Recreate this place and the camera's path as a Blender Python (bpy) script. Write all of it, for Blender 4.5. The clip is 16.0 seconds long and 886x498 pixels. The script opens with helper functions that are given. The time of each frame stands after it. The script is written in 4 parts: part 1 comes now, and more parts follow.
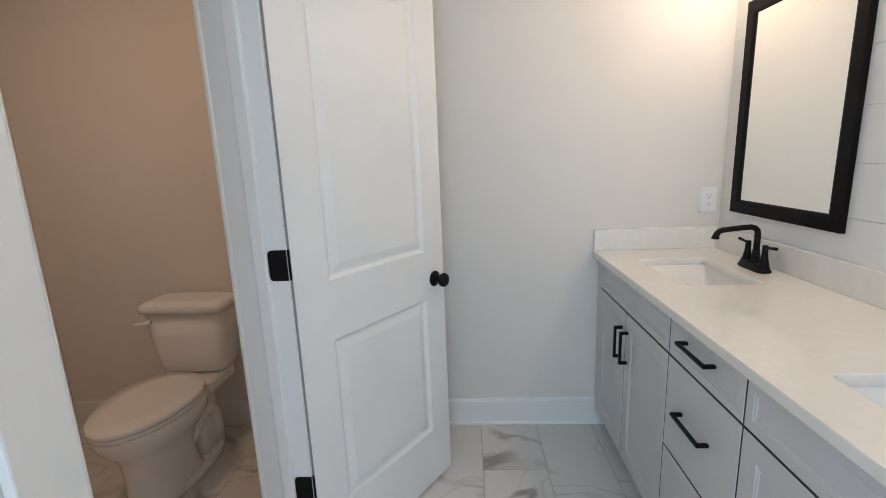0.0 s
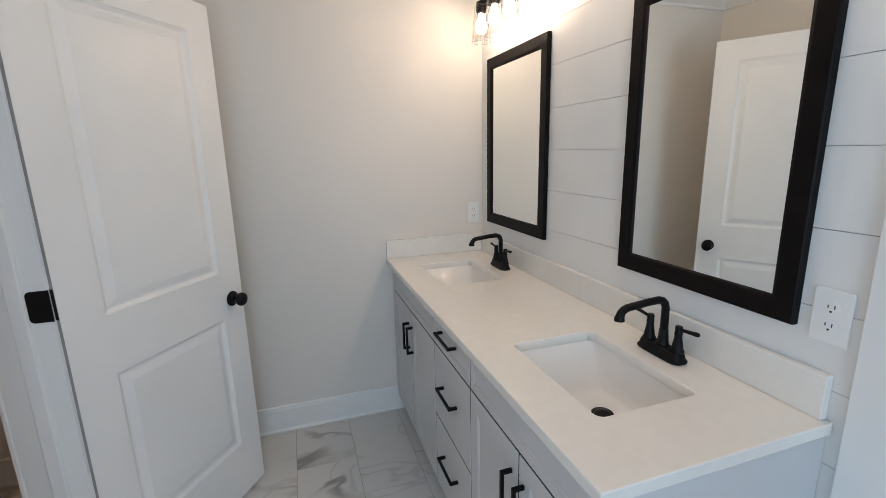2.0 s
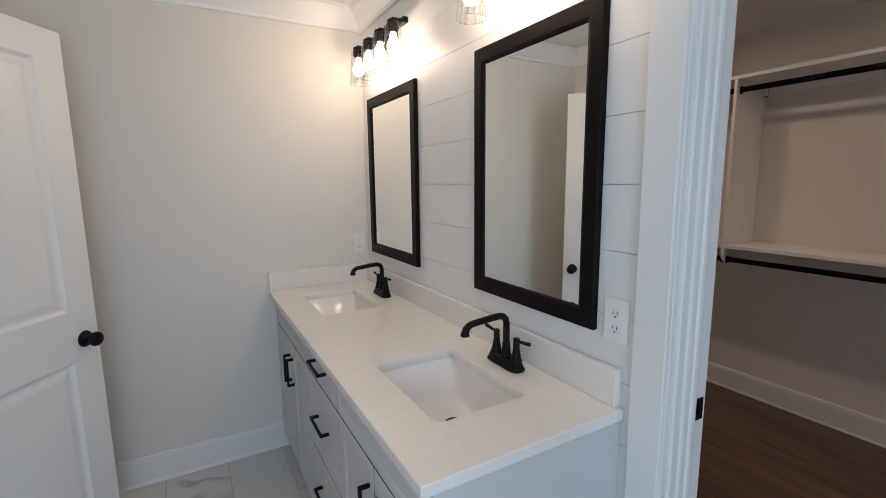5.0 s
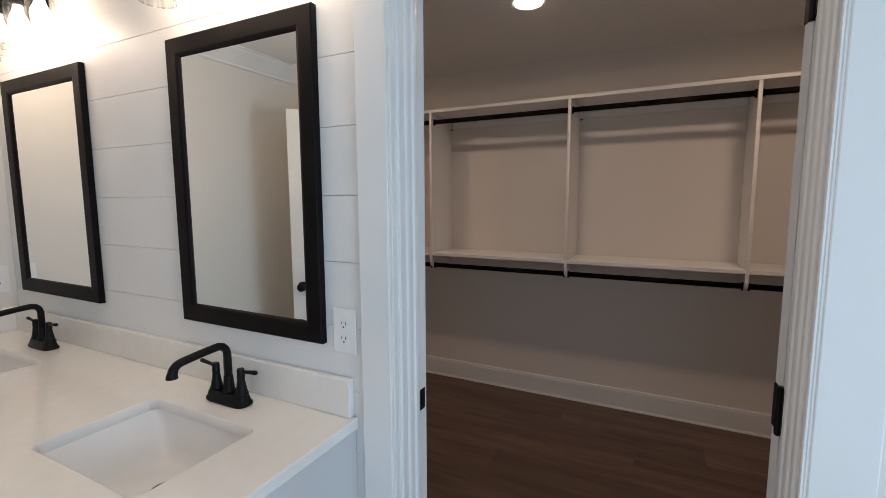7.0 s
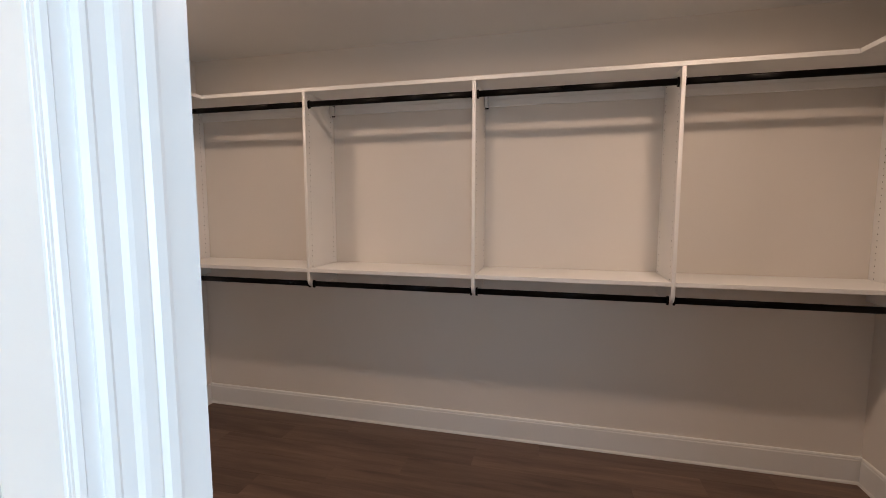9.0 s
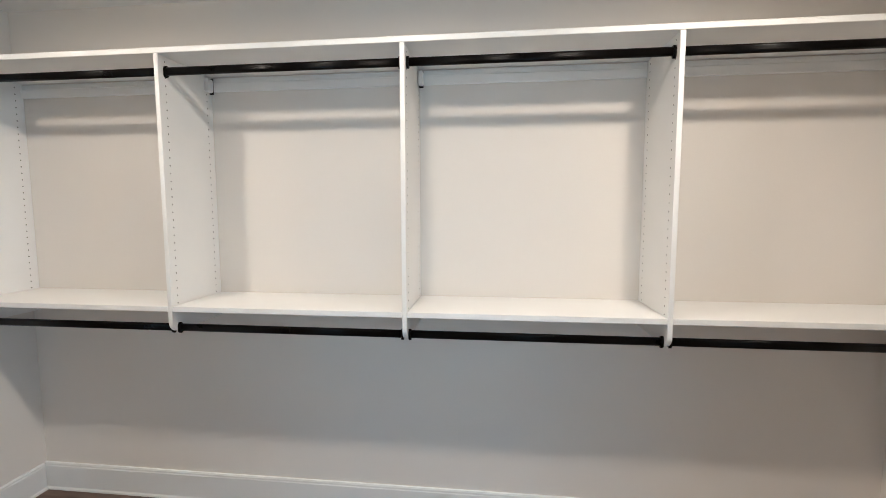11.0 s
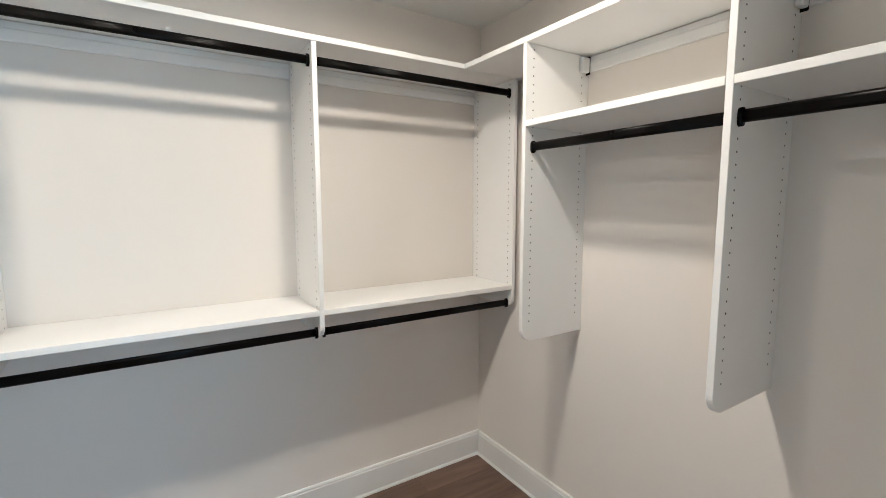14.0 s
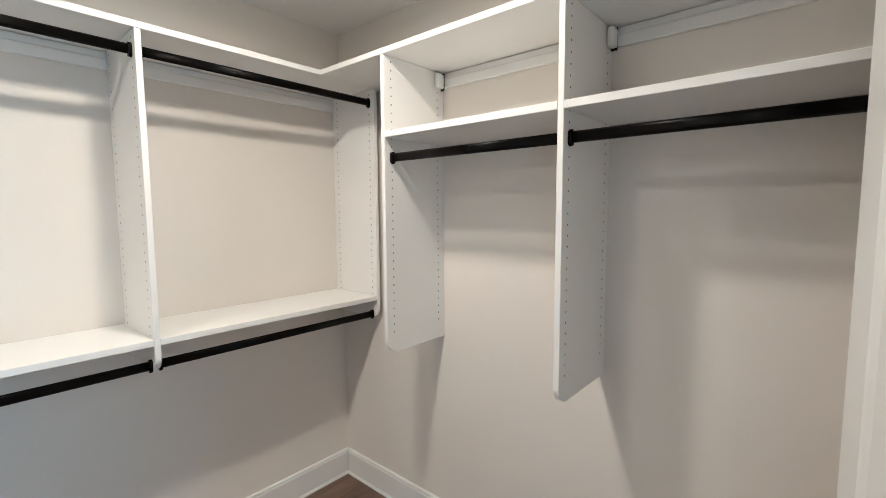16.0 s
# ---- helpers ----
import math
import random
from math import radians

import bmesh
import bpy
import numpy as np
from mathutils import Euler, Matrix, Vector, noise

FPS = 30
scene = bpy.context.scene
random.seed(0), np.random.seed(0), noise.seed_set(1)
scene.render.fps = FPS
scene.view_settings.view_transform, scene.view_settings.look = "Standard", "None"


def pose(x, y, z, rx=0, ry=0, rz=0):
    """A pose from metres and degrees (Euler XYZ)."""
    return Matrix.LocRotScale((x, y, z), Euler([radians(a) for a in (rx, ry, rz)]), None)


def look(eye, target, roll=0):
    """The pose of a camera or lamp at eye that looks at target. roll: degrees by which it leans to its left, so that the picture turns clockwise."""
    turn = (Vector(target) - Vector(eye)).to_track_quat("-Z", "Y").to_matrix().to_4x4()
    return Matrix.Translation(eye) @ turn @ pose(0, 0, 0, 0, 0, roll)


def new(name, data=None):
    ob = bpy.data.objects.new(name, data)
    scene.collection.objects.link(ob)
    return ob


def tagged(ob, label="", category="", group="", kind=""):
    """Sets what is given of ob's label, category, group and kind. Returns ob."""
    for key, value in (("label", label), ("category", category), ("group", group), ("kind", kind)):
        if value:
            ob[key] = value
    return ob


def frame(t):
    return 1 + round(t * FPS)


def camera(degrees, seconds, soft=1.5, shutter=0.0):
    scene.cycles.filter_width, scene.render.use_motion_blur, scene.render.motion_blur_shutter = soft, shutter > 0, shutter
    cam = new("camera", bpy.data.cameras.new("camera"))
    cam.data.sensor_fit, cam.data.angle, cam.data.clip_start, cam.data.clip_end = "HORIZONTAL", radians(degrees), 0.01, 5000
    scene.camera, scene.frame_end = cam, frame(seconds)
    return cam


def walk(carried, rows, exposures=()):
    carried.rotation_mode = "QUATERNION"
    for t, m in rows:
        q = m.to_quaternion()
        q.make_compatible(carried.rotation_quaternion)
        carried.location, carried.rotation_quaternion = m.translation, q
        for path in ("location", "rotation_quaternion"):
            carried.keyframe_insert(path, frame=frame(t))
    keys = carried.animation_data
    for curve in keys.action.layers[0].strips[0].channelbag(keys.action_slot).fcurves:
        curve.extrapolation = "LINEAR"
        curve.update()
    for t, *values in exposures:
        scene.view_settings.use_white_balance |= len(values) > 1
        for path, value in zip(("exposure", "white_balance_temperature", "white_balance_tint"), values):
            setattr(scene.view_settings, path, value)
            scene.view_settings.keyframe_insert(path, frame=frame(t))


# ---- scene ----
cam = camera(89.8, 16.0, 0.65)
PATH = [
    (0, (2.382, 0.141, 1.401), (2.266, 2.096, 0.997), -2.3),
    (0.5, (2.444, 0.096, 1.427), (2.617, 2.039, 0.986), -2.0),
    (1, (2.493, 0.037, 1.455), (2.876, 1.947, 1.0), -1.8),
    (1.5, (2.527, -0.032, 1.482), (3.045, 1.846, 1.032), -1.5),
    (2, (2.529, -0.104, 1.511), (3.14, 1.751, 1.079), -1.3),
    (2.5, (2.547, -0.166, 1.521), (3.203, 1.679, 1.115), -1.3),
    (3, (2.555, -0.206, 1.526), (3.246, 1.633, 1.148), -1.3),
    (3.2, (2.545, -0.218, 1.527), (3.256, 1.615, 1.158), -1.3),
    (5.3, (2.643, -0.27, 1.505), (3.761, 1.367, 1.246), -0.3),
    (5.5, (2.633, -0.259, 1.489), (3.881, 1.286, 1.254), 0.2),
    (6, (2.651, -0.271, 1.494), (4.119, 1.067, 1.258), 0.2),
    (6.5, (2.665, -0.28, 1.493), (4.321, 0.818, 1.264), 0.1),
    (7, (2.682, -0.256, 1.492), (4.46, 0.633, 1.27), -0.2),
    (7.5, (2.727, -0.214, 1.474), (4.572, 0.528, 1.262), -0.4),
    (8, (2.84, -0.177, 1.475), (4.723, 0.464, 1.268), -0.4),
    (8.5, (3.04, -0.148, 1.486), (4.95, 0.408, 1.281), -0.1),
    (9, (3.264, -0.108, 1.47), (5.194, 0.377, 1.274), -0.0),
    (9.2, (3.361, -0.086, 1.473), (5.298, 0.372, 1.278), -0.1),
    (11.3, (3.965, -0.022, 1.509), (5.947, 0.159, 1.312), -0.1),
    (11.5, (3.974, -0.018, 1.514), (5.957, 0.128, 1.304), -0.1),
    (12, (3.97, -0.038, 1.51), (5.959, -0.054, 1.302), 0.0),
    (12.5, (3.952, -0.08, 1.518), (5.924, -0.331, 1.299), 0.2),
    (13, (3.937, -0.112, 1.521), (5.85, -0.65, 1.299), 0.2),
    (13.5, (3.929, -0.135, 1.524), (5.74, -0.954, 1.304), 0.0),
    (14, (3.906, -0.166, 1.526), (5.589, -1.224, 1.309), -0.1),
    (14.5, (3.886, -0.19, 1.536), (5.433, -1.44, 1.32), -0.2),
    (15, (3.879, -0.203, 1.542), (5.312, -1.584, 1.337), -0.3),
    (15.5, (3.891, -0.206, 1.536), (5.243, -1.667, 1.344), -0.4),
    (16, (3.91, -0.195, 1.535), (5.213, -1.701, 1.353), -0.3),
]
EXPOSURES = [(0.0, 0.47, 6500, 16), (1.5, 0.28, 6550, 17), (3.0, 0.1, 6550, 18), (5.5, 0.03, 6550, 18), (7.0, 0.15, 6550, 18), (8.0, 0.36, 6650, 20), (9.0, 1.07, 6600, 18), (11.3, 2.06, 5300, 2), (16.0, 2.14, 5200, 0)]
walk(cam, [(t, look(eye, target, roll)) for t, eye, target, roll in PATH], EXPOSURES)

# ---- world and light ----
world = bpy.data.worlds.new("world")
scene.world = world
world.use_nodes = True
wn = world.node_tree.nodes
sky = wn.new("ShaderNodeTexSky")
sky.sky_type, sky.sun_disc, sky.sun_elevation, sky.sun_rotation = "NISHITA", False, radians(35), radians(120)
world.node_tree.links.new(sky.outputs[0], wn["Background"].inputs["Color"])
wn["Background"].inputs["Strength"].default_value = 0.12

SIDE_POWER = 3.8
WINDOW_POWER, BULB_POWER, DOWN_POWER, TOILET_POWER = 24.0, 0.86, 3.5, 3.5
BULB_COLOR, DOWN_COLOR, DAY_COLOR = (1.0, 0.80, 0.585), (1.0, 0.745, 0.55), (0.55, 0.79, 1.0)


def lamp(name, kind, power, color, m, size=0.05, size_y=None, spread=180):
    data = bpy.data.lights.new(name, kind)
    data.energy, data.color = power, color
    if kind == "AREA":
        data.size, data.spread = size, radians(spread)
        if size_y:
            data.shape, data.size_y = "RECTANGLE", size_y
        else:
            data.shape = "DISK"
    else:
        data.shadow_soft_size = size
    ob = new(name, data)
    ob.matrix_world = m
    return ob


# ---- materials ----
def nodes_of(name):
    m = bpy.data.materials.new(name)
    m.use_nodes = True
    return m, m.node_tree.nodes, m.node_tree.links, m.node_tree.nodes["Principled BSDF"]


def paint(name, color, rough=0.5, vary=0.05, scale=3.0, grain=180.0, bump=0.05, metal=0.0, coat=0.0, smudge=0.08, spec=0.5):
    """A painted or moulded surface with broad tone drift, fine grain relief and uneven gloss."""
    m, n, l, b = nodes_of(name)
    geo = n.new("ShaderNodeNewGeometry")
    broad, fine = n.new("ShaderNodeTexNoise"), n.new("ShaderNodeTexNoise")
    broad.inputs["Scale"].default_value, broad.inputs["Detail"].default_value = scale, 4
    fine.inputs["Scale"].default_value, fine.inputs["Detail"].default_value = grain, 3
    for tex in (broad, fine):
        l.new(geo.outputs["Position"], tex.inputs["Vector"])
    ramp = n.new("ShaderNodeMapRange")
    ramp.inputs["From Min"].default_value, ramp.inputs["From Max"].default_value = 0.3, 0.7
    ramp.inputs["To Min"].default_value, ramp.inputs["To Max"].default_value = 1 - vary, 1 + vary * 0.4
    l.new(broad.outputs["Fac"], ramp.inputs["Value"])
    mix = n.new("ShaderNodeVectorMath")
    mix.operation = "SCALE"
    mix.inputs[0].default_value = color
    l.new(ramp.outputs[0], mix.inputs["Scale"])
    l.new(mix.outputs[0], b.inputs["Base Color"])
    rr = n.new("ShaderNodeMapRange")
    rr.inputs["To Min"].default_value, rr.inputs["To Max"].default_value = max(0.02, rough - smudge), min(1, rough + smudge)
    l.new(broad.outputs["Fac"], rr.inputs["Value"])
    l.new(rr.outputs[0], b.inputs["Roughness"])
    bp = n.new("ShaderNodeBump")
    bp.inputs["Strength"].default_value, bp.inputs["Distance"].default_value = bump, 0.002
    l.new(fine.outputs["Fac"], bp.inputs["Height"])
    l.new(bp.outputs[0], b.inputs["Normal"])
    b.inputs["Metallic"].default_value = metal
    b.inputs["Coat Weight"].default_value = coat
    b.inputs["Specular IOR Level"].default_value = spec
    return m


def marble(name):
    """White porcelain with grey marble veins; every tile takes another cut of the pattern."""
    m, n, l, b = nodes_of(name)
    geo, info = n.new("ShaderNodeNewGeometry"), n.new("ShaderNodeObjectInfo")
    shift = n.new("ShaderNodeVectorMath")
    shift.operation = "SCALE"
    shift.inputs[0].default_value = (17.0, 31.0, 23.0)
    l.new(info.outputs["Random"], shift.inputs["Scale"])
    add = n.new("ShaderNodeVectorMath")
    l.new(geo.outputs["Position"], add.inputs[0])
    l.new(shift.outputs[0], add.inputs[1])
    turn = n.new("ShaderNodeMapping")
    turn.inputs["Rotation"].default_value = (0, 0, 0.7)
    turn.inputs["Scale"].default_value = (1.0, 1.7, 1.0)
    l.new(add.outputs[0], turn.inputs["Vector"])

    def vein(scale, detail, width, seed, rough=0.62):
        t = n.new("ShaderNodeTexNoise")
        t.inputs["Scale"].default_value, t.inputs["Detail"].default_value, t.inputs["Roughness"].default_value = scale, detail, rough
        t.inputs["Distortion"].default_value = 0.6
        off = n.new("ShaderNodeVectorMath")
        off.inputs[1].default_value = (seed, seed * 2, 0)
        l.new(turn.outputs[0], off.inputs[0])
        l.new(off.outputs[0], t.inputs["Vector"])
        a = n.new("ShaderNodeMath")
        a.operation = "SUBTRACT"
        l.new(t.outputs["Fac"], a.inputs[0])
        a.inputs[1].default_value = 0.5
        c = n.new("ShaderNodeMath")
        c.operation = "ABSOLUTE"
        l.new(a.outputs[0], c.inputs[0])
        r = n.new("ShaderNodeMapRange")
        r.interpolation_type = "SMOOTHSTEP"
        r.inputs["From Min"].default_value, r.inputs["From Max"].default_value = 0.0, width
        r.inputs["To Min"].default_value, r.inputs["To Max"].default_value = 1.0, 0.0
        l.new(c.outputs[0], r.inputs["Value"])
        return r.outputs[0]

    mask = n.new("ShaderNodeTexNoise")
    mask.inputs["Scale"].default_value, mask.inputs["Detail"].default_value = 2.6, 2
    l.new(add.outputs[0], mask.inputs["Vector"])
    mr = n.new("ShaderNodeMapRange")
    mr.inputs["From Min"].default_value, mr.inputs["From Max"].default_value = 0.46, 0.66
    l.new(mask.outputs["Fac"], mr.inputs["Value"])
    heavy, thin = vein(1.25, 3, 0.040, 3.0, 0.5), vein(1.7, 2.5, 0.016, 11.0, 0.5)
    mul = n.new("ShaderNodeMath")
    mul.operation = "MULTIPLY"
    l.new(heavy, mul.inputs[0])
    l.new(mr.outputs[0], mul.inputs[1])
    half = n.new("ShaderNodeMath")
    half.operation = "MULTIPLY"
    half.inputs[1].default_value = 0.30
    l.new(thin, half.inputs[0])
    top = n.new("ShaderNodeMath")
    top.operation = "MAXIMUM"
    l.new(mul.outputs[0], top.inputs[0])
    l.new(half.outputs[0], top.inputs[1])
    col = n.new("ShaderNodeMix")
    col.data_type = "RGBA"
    col.inputs["A"].default_value = (0.66, 0.64, 0.61, 1)
    col.inputs["B"].default_value = (0.29, 0.27, 0.25, 1)
    l.new(top.outputs[0], col.inputs["Factor"])
    l.new(col.outputs["Result"], b.inputs["Base Color"])
    b.inputs["Roughness"].default_value = 0.28
    return m


def wood(name, dark, light):
    """Vinyl plank with long grain along y; every plank takes another cut and tone."""
    m, n, l, b = nodes_of(name)
    geo, info = n.new("ShaderNodeNewGeometry"), n.new("ShaderNodeObjectInfo")
    shift = n.new("ShaderNodeVectorMath")
    shift.operation = "SCALE"
    shift.inputs[0].default_value = (13.0, 29.0, 7.0)
    l.new(info.outputs["Random"], shift.inputs["Scale"])
    add = n.new("ShaderNodeVectorMath")
    l.new(geo.outputs["Position"], add.inputs[0])
    l.new(shift.outputs[0], add.inputs[1])
    stretch = n.new("ShaderNodeMapping")
    stretch.inputs["Scale"].default_value = (15.0, 1.3, 10.0)
    l.new(add.outputs[0], stretch.inputs["Vector"])
    g1, g2 = n.new("ShaderNodeTexNoise"), n.new("ShaderNodeTexNoise")
    g1.inputs["Scale"].default_value, g1.inputs["Detail"].default_value, g1.inputs["Distortion"].default_value = 1.0, 6, 0.8
    g2.inputs["Scale"].default_value, g2.inputs["Detail"].default_value = 7.0, 3
    l.new(stretch.outputs[0], g1.inputs["Vector"])
    l.new(stretch.outputs[0], g2.inputs["Vector"])
    s = n.new("ShaderNodeMix")
    s.inputs["Factor"].default_value = 0.22
    l.new(g1.outputs["Fac"], s.inputs["A"])
    l.new(g2.outputs["Fac"], s.inputs["B"])
    r = n.new("ShaderNodeMapRange")
    r.inputs["From Min"].default_value, r.inputs["From Max"].default_value = 0.34, 0.66
    l.new(s.outputs["Result"], r.inputs["Value"])
    c = n.new("ShaderNodeMix")
    c.data_type = "RGBA"
    c.inputs["A"].default_value, c.inputs["B"].default_value = (*dark, 1), (*light, 1)
    l.new(r.outputs[0], c.inputs["Factor"])
    tone = n.new("ShaderNodeMapRange")
    tone.inputs["To Min"].default_value, tone.inputs["To Max"].default_value = 0.8, 1.15
    l.new(info.outputs["Random"], tone.inputs["Value"])
    sc = n.new("ShaderNodeVectorMath")
    sc.operation = "SCALE"
    l.new(c.outputs["Result"], sc.inputs[0])
    l.new(tone.outputs[0], sc.inputs["Scale"])
    l.new(sc.outputs[0], b.inputs["Base Color"])
    b.inputs["Roughness"].default_value = 0.48
    bp = n.new("ShaderNodeBump")
    bp.inputs["Strength"].default_value, bp.inputs["Distance"].default_value = 0.15, 0.001
    l.new(s.outputs["Result"], bp.inputs["Height"])
    l.new(bp.outputs[0], b.inputs["Normal"])
    return m


def glow(name, color, strength):
    m, n, l, b = nodes_of(name)
    b.inputs["Base Color"].default_value = (0.9, 0.9, 0.9, 1)
    b.inputs["Emission Color"].default_value = (*color, 1)
    b.inputs["Emission Strength"].default_value = strength
    return m


WALL = paint("wall_paint", (0.75, 0.708, 0.652), 0.6, 0.03, 1.5, 260, 0.10, smudge=0.06)
CEIL = paint("ceiling_paint", (0.80, 0.79, 0.765), 0.8, 0.03, 1.2, 220, 0.10)
TRIM = paint("trim_paint", (0.79, 0.79, 0.77), 0.32, 0.025, 4, 140, 0.04)
SHIP = paint("shiplap_paint", (0.77, 0.77, 0.755), 0.38, 0.03, 5, 120, 0.06)
DOORW = paint("door_paint", (0.79, 0.79, 0.775), 0.36, 0.025, 4, 160, 0.05)
EDGE = paint("grey_edge", (0.36, 0.345, 0.325), 0.6, 0.08, 6, 150, 0.08)
CAB = paint("cabinet_paint", (0.58, 0.58, 0.58), 0.36, 0.03, 5, 150, 0.04)
GAP_SHADE = paint("gap_shade", (0.03, 0.03, 0.03), 0.8, 0.1)
QUARTZ = paint("quartz", (0.80, 0.775, 0.725), 0.2, 0.03, 30, 400, 0.01, coat=0.2, smudge=0.05)
CERAMIC = paint("ceramic", (0.82, 0.81, 0.79), 0.08, 0.015, 4, 60, 0.005, coat=0.5, smudge=0.03)
BLACK = paint("black_metal", (0.006, 0.0055, 0.0055), 0.42, 0.3, 20, 300, 0.05, smudge=0.1, spec=0.16)
ROD = paint("bronze_rod", (0.0025, 0.002, 0.0019), 0.3, 0.3, 8, 300, 0.03, smudge=0.08, spec=0.1)
FRAME = paint("black_frame", (0.007, 0.005, 0.0048), 0.45, 0.4, 14, 120, 0.12, smudge=0.1, spec=0.1)
PLASTIC = paint("white_plastic", (0.80, 0.80, 0.78), 0.35, 0.02, 6, 90, 0.02)
SEAT = paint("seat_plastic", (0.80, 0.79, 0.77), 0.12, 0.015, 4, 60, 0.004, coat=0.3, smudge=0.03)
SLOT = paint("slot_shade", (0.03, 0.028, 0.026), 0.7, 0.1)
HOLE = paint("hole_shade", (0.07, 0.065, 0.062), 0.9, 0.1)
MELA = paint("melamine", (0.82, 0.815, 0.795), 0.42, 0.02, 6, 500, 0.05)
GROUT = paint("grout", (0.42, 0.40, 0.37), 0.9, 0.1, 12, 300, 0.3)
UNDER = paint("subfloor", (0.03, 0.025, 0.02), 0.9, 0.1)
MARBLE = marble("marble_tile")
PLANK = wood("vinyl_plank", (0.088, 0.054, 0.039), (0.18, 0.115, 0.084))
BULB = glow("bulb_glow", (1.0, 0.80, 0.56), 10.0)
LENS = glow("downlight_glow", (1.0, 0.82, 0.64), 8.0)
MIRROR, _n, _l, _b = nodes_of("mirror_silver")
_b.inputs["Metallic"].default_value, _b.inputs["Roughness"].default_value = 1.0, 0.0
_b.inputs["Base Color"].default_value = (0.95, 0.955, 0.925, 1)
GLASS, _n, _l, _b = nodes_of("clear_glass")
_b.inputs["Transmission Weight"].default_value, _b.inputs["Roughness"].default_value, _b.inputs["IOR"].default_value = 1.0, 0.03, 1.45
_b.inputs["Base Color"].default_value = (0.97, 0.98, 0.98, 1)

SHADE, _n, _l, _b = nodes_of("shade_glass")
_clear, _gloss, _edge, _mix = _n.new("ShaderNodeBsdfTransparent"), _n.new("ShaderNodeBsdfGlossy"), _n.new("ShaderNodeLayerWeight"), _n.new("ShaderNodeMixShader")
# streaky tint stands in for light streaks that ribbed glass casts
_geo, _map, _streak, _tone = _n.new("ShaderNodeNewGeometry"), _n.new("ShaderNodeMapping"), _n.new("ShaderNodeTexNoise"), _n.new("ShaderNodeMapRange")
_map.inputs["Scale"].default_value = (95.0, 95.0, 4.0)
_streak.inputs["Scale"].default_value, _streak.inputs["Detail"].default_value = 1.0, 1.0
_tone.inputs["From Min"].default_value, _tone.inputs["From Max"].default_value = 0.42, 0.58
_tone.inputs["To Min"].default_value, _tone.inputs["To Max"].default_value = 0.78, 1.0
_l.new(_geo.outputs["Position"], _map.inputs["Vector"]), _l.new(_map.outputs[0], _streak.inputs["Vector"])
_l.new(_streak.outputs["Fac"], _tone.inputs["Value"]), _l.new(_tone.outputs[0], _clear.inputs["Color"])
_gloss.inputs["Roughness"].default_value = 0.04
_edge.inputs["Blend"].default_value = 0.12
_l.new(_edge.outputs["Facing"], _mix.inputs[0]), _l.new(_clear.outputs[0], _mix.inputs[1]), _l.new(_gloss.outputs[0], _mix.inputs[2])
_l.new(_mix.outputs[0], _n["Material Output"].inputs["Surface"])


# ---- building helpers ----
def box(bm, x0, x1, y0, y1, z0, z1, bevel=0.0, seg=1):
    """A box between these planes, its edges rounded by bevel."""
    vs = [bm.verts.new((x, y, z)) for x in (x0, x1) for y in (y0, y1) for z in (z0, z1)]
    fs = [bm.faces.new([vs[i] for i in q]) for q in ((0, 1, 3, 2), (4, 6, 7, 5), (0, 4, 5, 1), (2, 3, 7, 6), (0, 2, 6, 4), (1, 5, 7, 3))]
    if bevel > 0:
        es = list({e for f in fs for e in f.edges})
        bmesh.ops.bevel(bm, geom=es, offset=bevel, segments=seg, affect="EDGES", profile=0.5)


def boxed(*args, **kw):
    bm = bmesh.new()
    box(bm, *args, **kw)
    return bm


def prism(bm, outline, axis, a, b, smooth=False):
    """A flat outline of 2D points pushed from a to b along an axis (x: outline is y, z; y: x, z; z: x, y)."""
    def at(p, h):
        return (h, p[0], p[1]) if axis == "x" else (p[0], h, p[1]) if axis == "y" else (p[0], p[1], h)
    lo, hi = [bm.verts.new(at(p, a)) for p in outline], [bm.verts.new(at(p, b)) for p in outline]
    k = len(outline)
    bm.faces.new(lo[::-1]), bm.faces.new(hi)
    for i in range(k):
        bm.faces.new((lo[i], lo[(i + 1) % k], hi[(i + 1) % k], hi[i])).smooth = smooth


def loft(bm, rings, cap=True, closed=False):
    rows = [[bm.verts.new(p) for p in ring] for ring in rings]
    k = len(rows[0])
    pairs = list(zip(rows, rows[1:])) + ([(rows[-1], rows[0])] if closed else [])
    for a, b in pairs:
        for i in range(k):
            bm.faces.new((a[i], a[(i + 1) % k], b[(i + 1) % k], b[i])).smooth = True
    if cap and not closed:
        bm.faces.new(rows[0][::-1]), bm.faces.new(rows[-1])


def turned(bm, profile, cx, cy, axis="z", base=0.0, seg=24, cap=True):
    """A turned body: profile of (radius, height) round an axis through (cx, cy)."""
    rings = []
    for r, h in profile:
        ring = []
        for i in range(seg):
            a = 2 * math.pi * i / seg
            u, v = r * math.cos(a), r * math.sin(a)
            ring.append({"z": (cx + u, cy + v, base + h), "x": (base + h, cx + u, cy + v), "y": (cx + u, base + h, cy + v)}[axis])
        rings.append(ring)
    loft(bm, rings, cap)


def tube(bm, path, radii, seg=14, squash=1.0):
    """A round bar along a path of points, one radius for each."""
    pts = [Vector(p) for p in path]
    rings, up = [], None
    for i, p in enumerate(pts):
        d = (pts[min(i + 1, len(pts) - 1)] - pts[max(i - 1, 0)]).normalized()
        if up is None:
            up = d.orthogonal().normalized()
        up = (up - d * up.dot(d)).normalized()
        side = d.cross(up)
        rings.append([p + radii[i] * (math.cos(a) * up + squash * math.sin(a) * side) for a in (2 * math.pi * j / seg for j in range(seg))])
    loft(bm, rings)


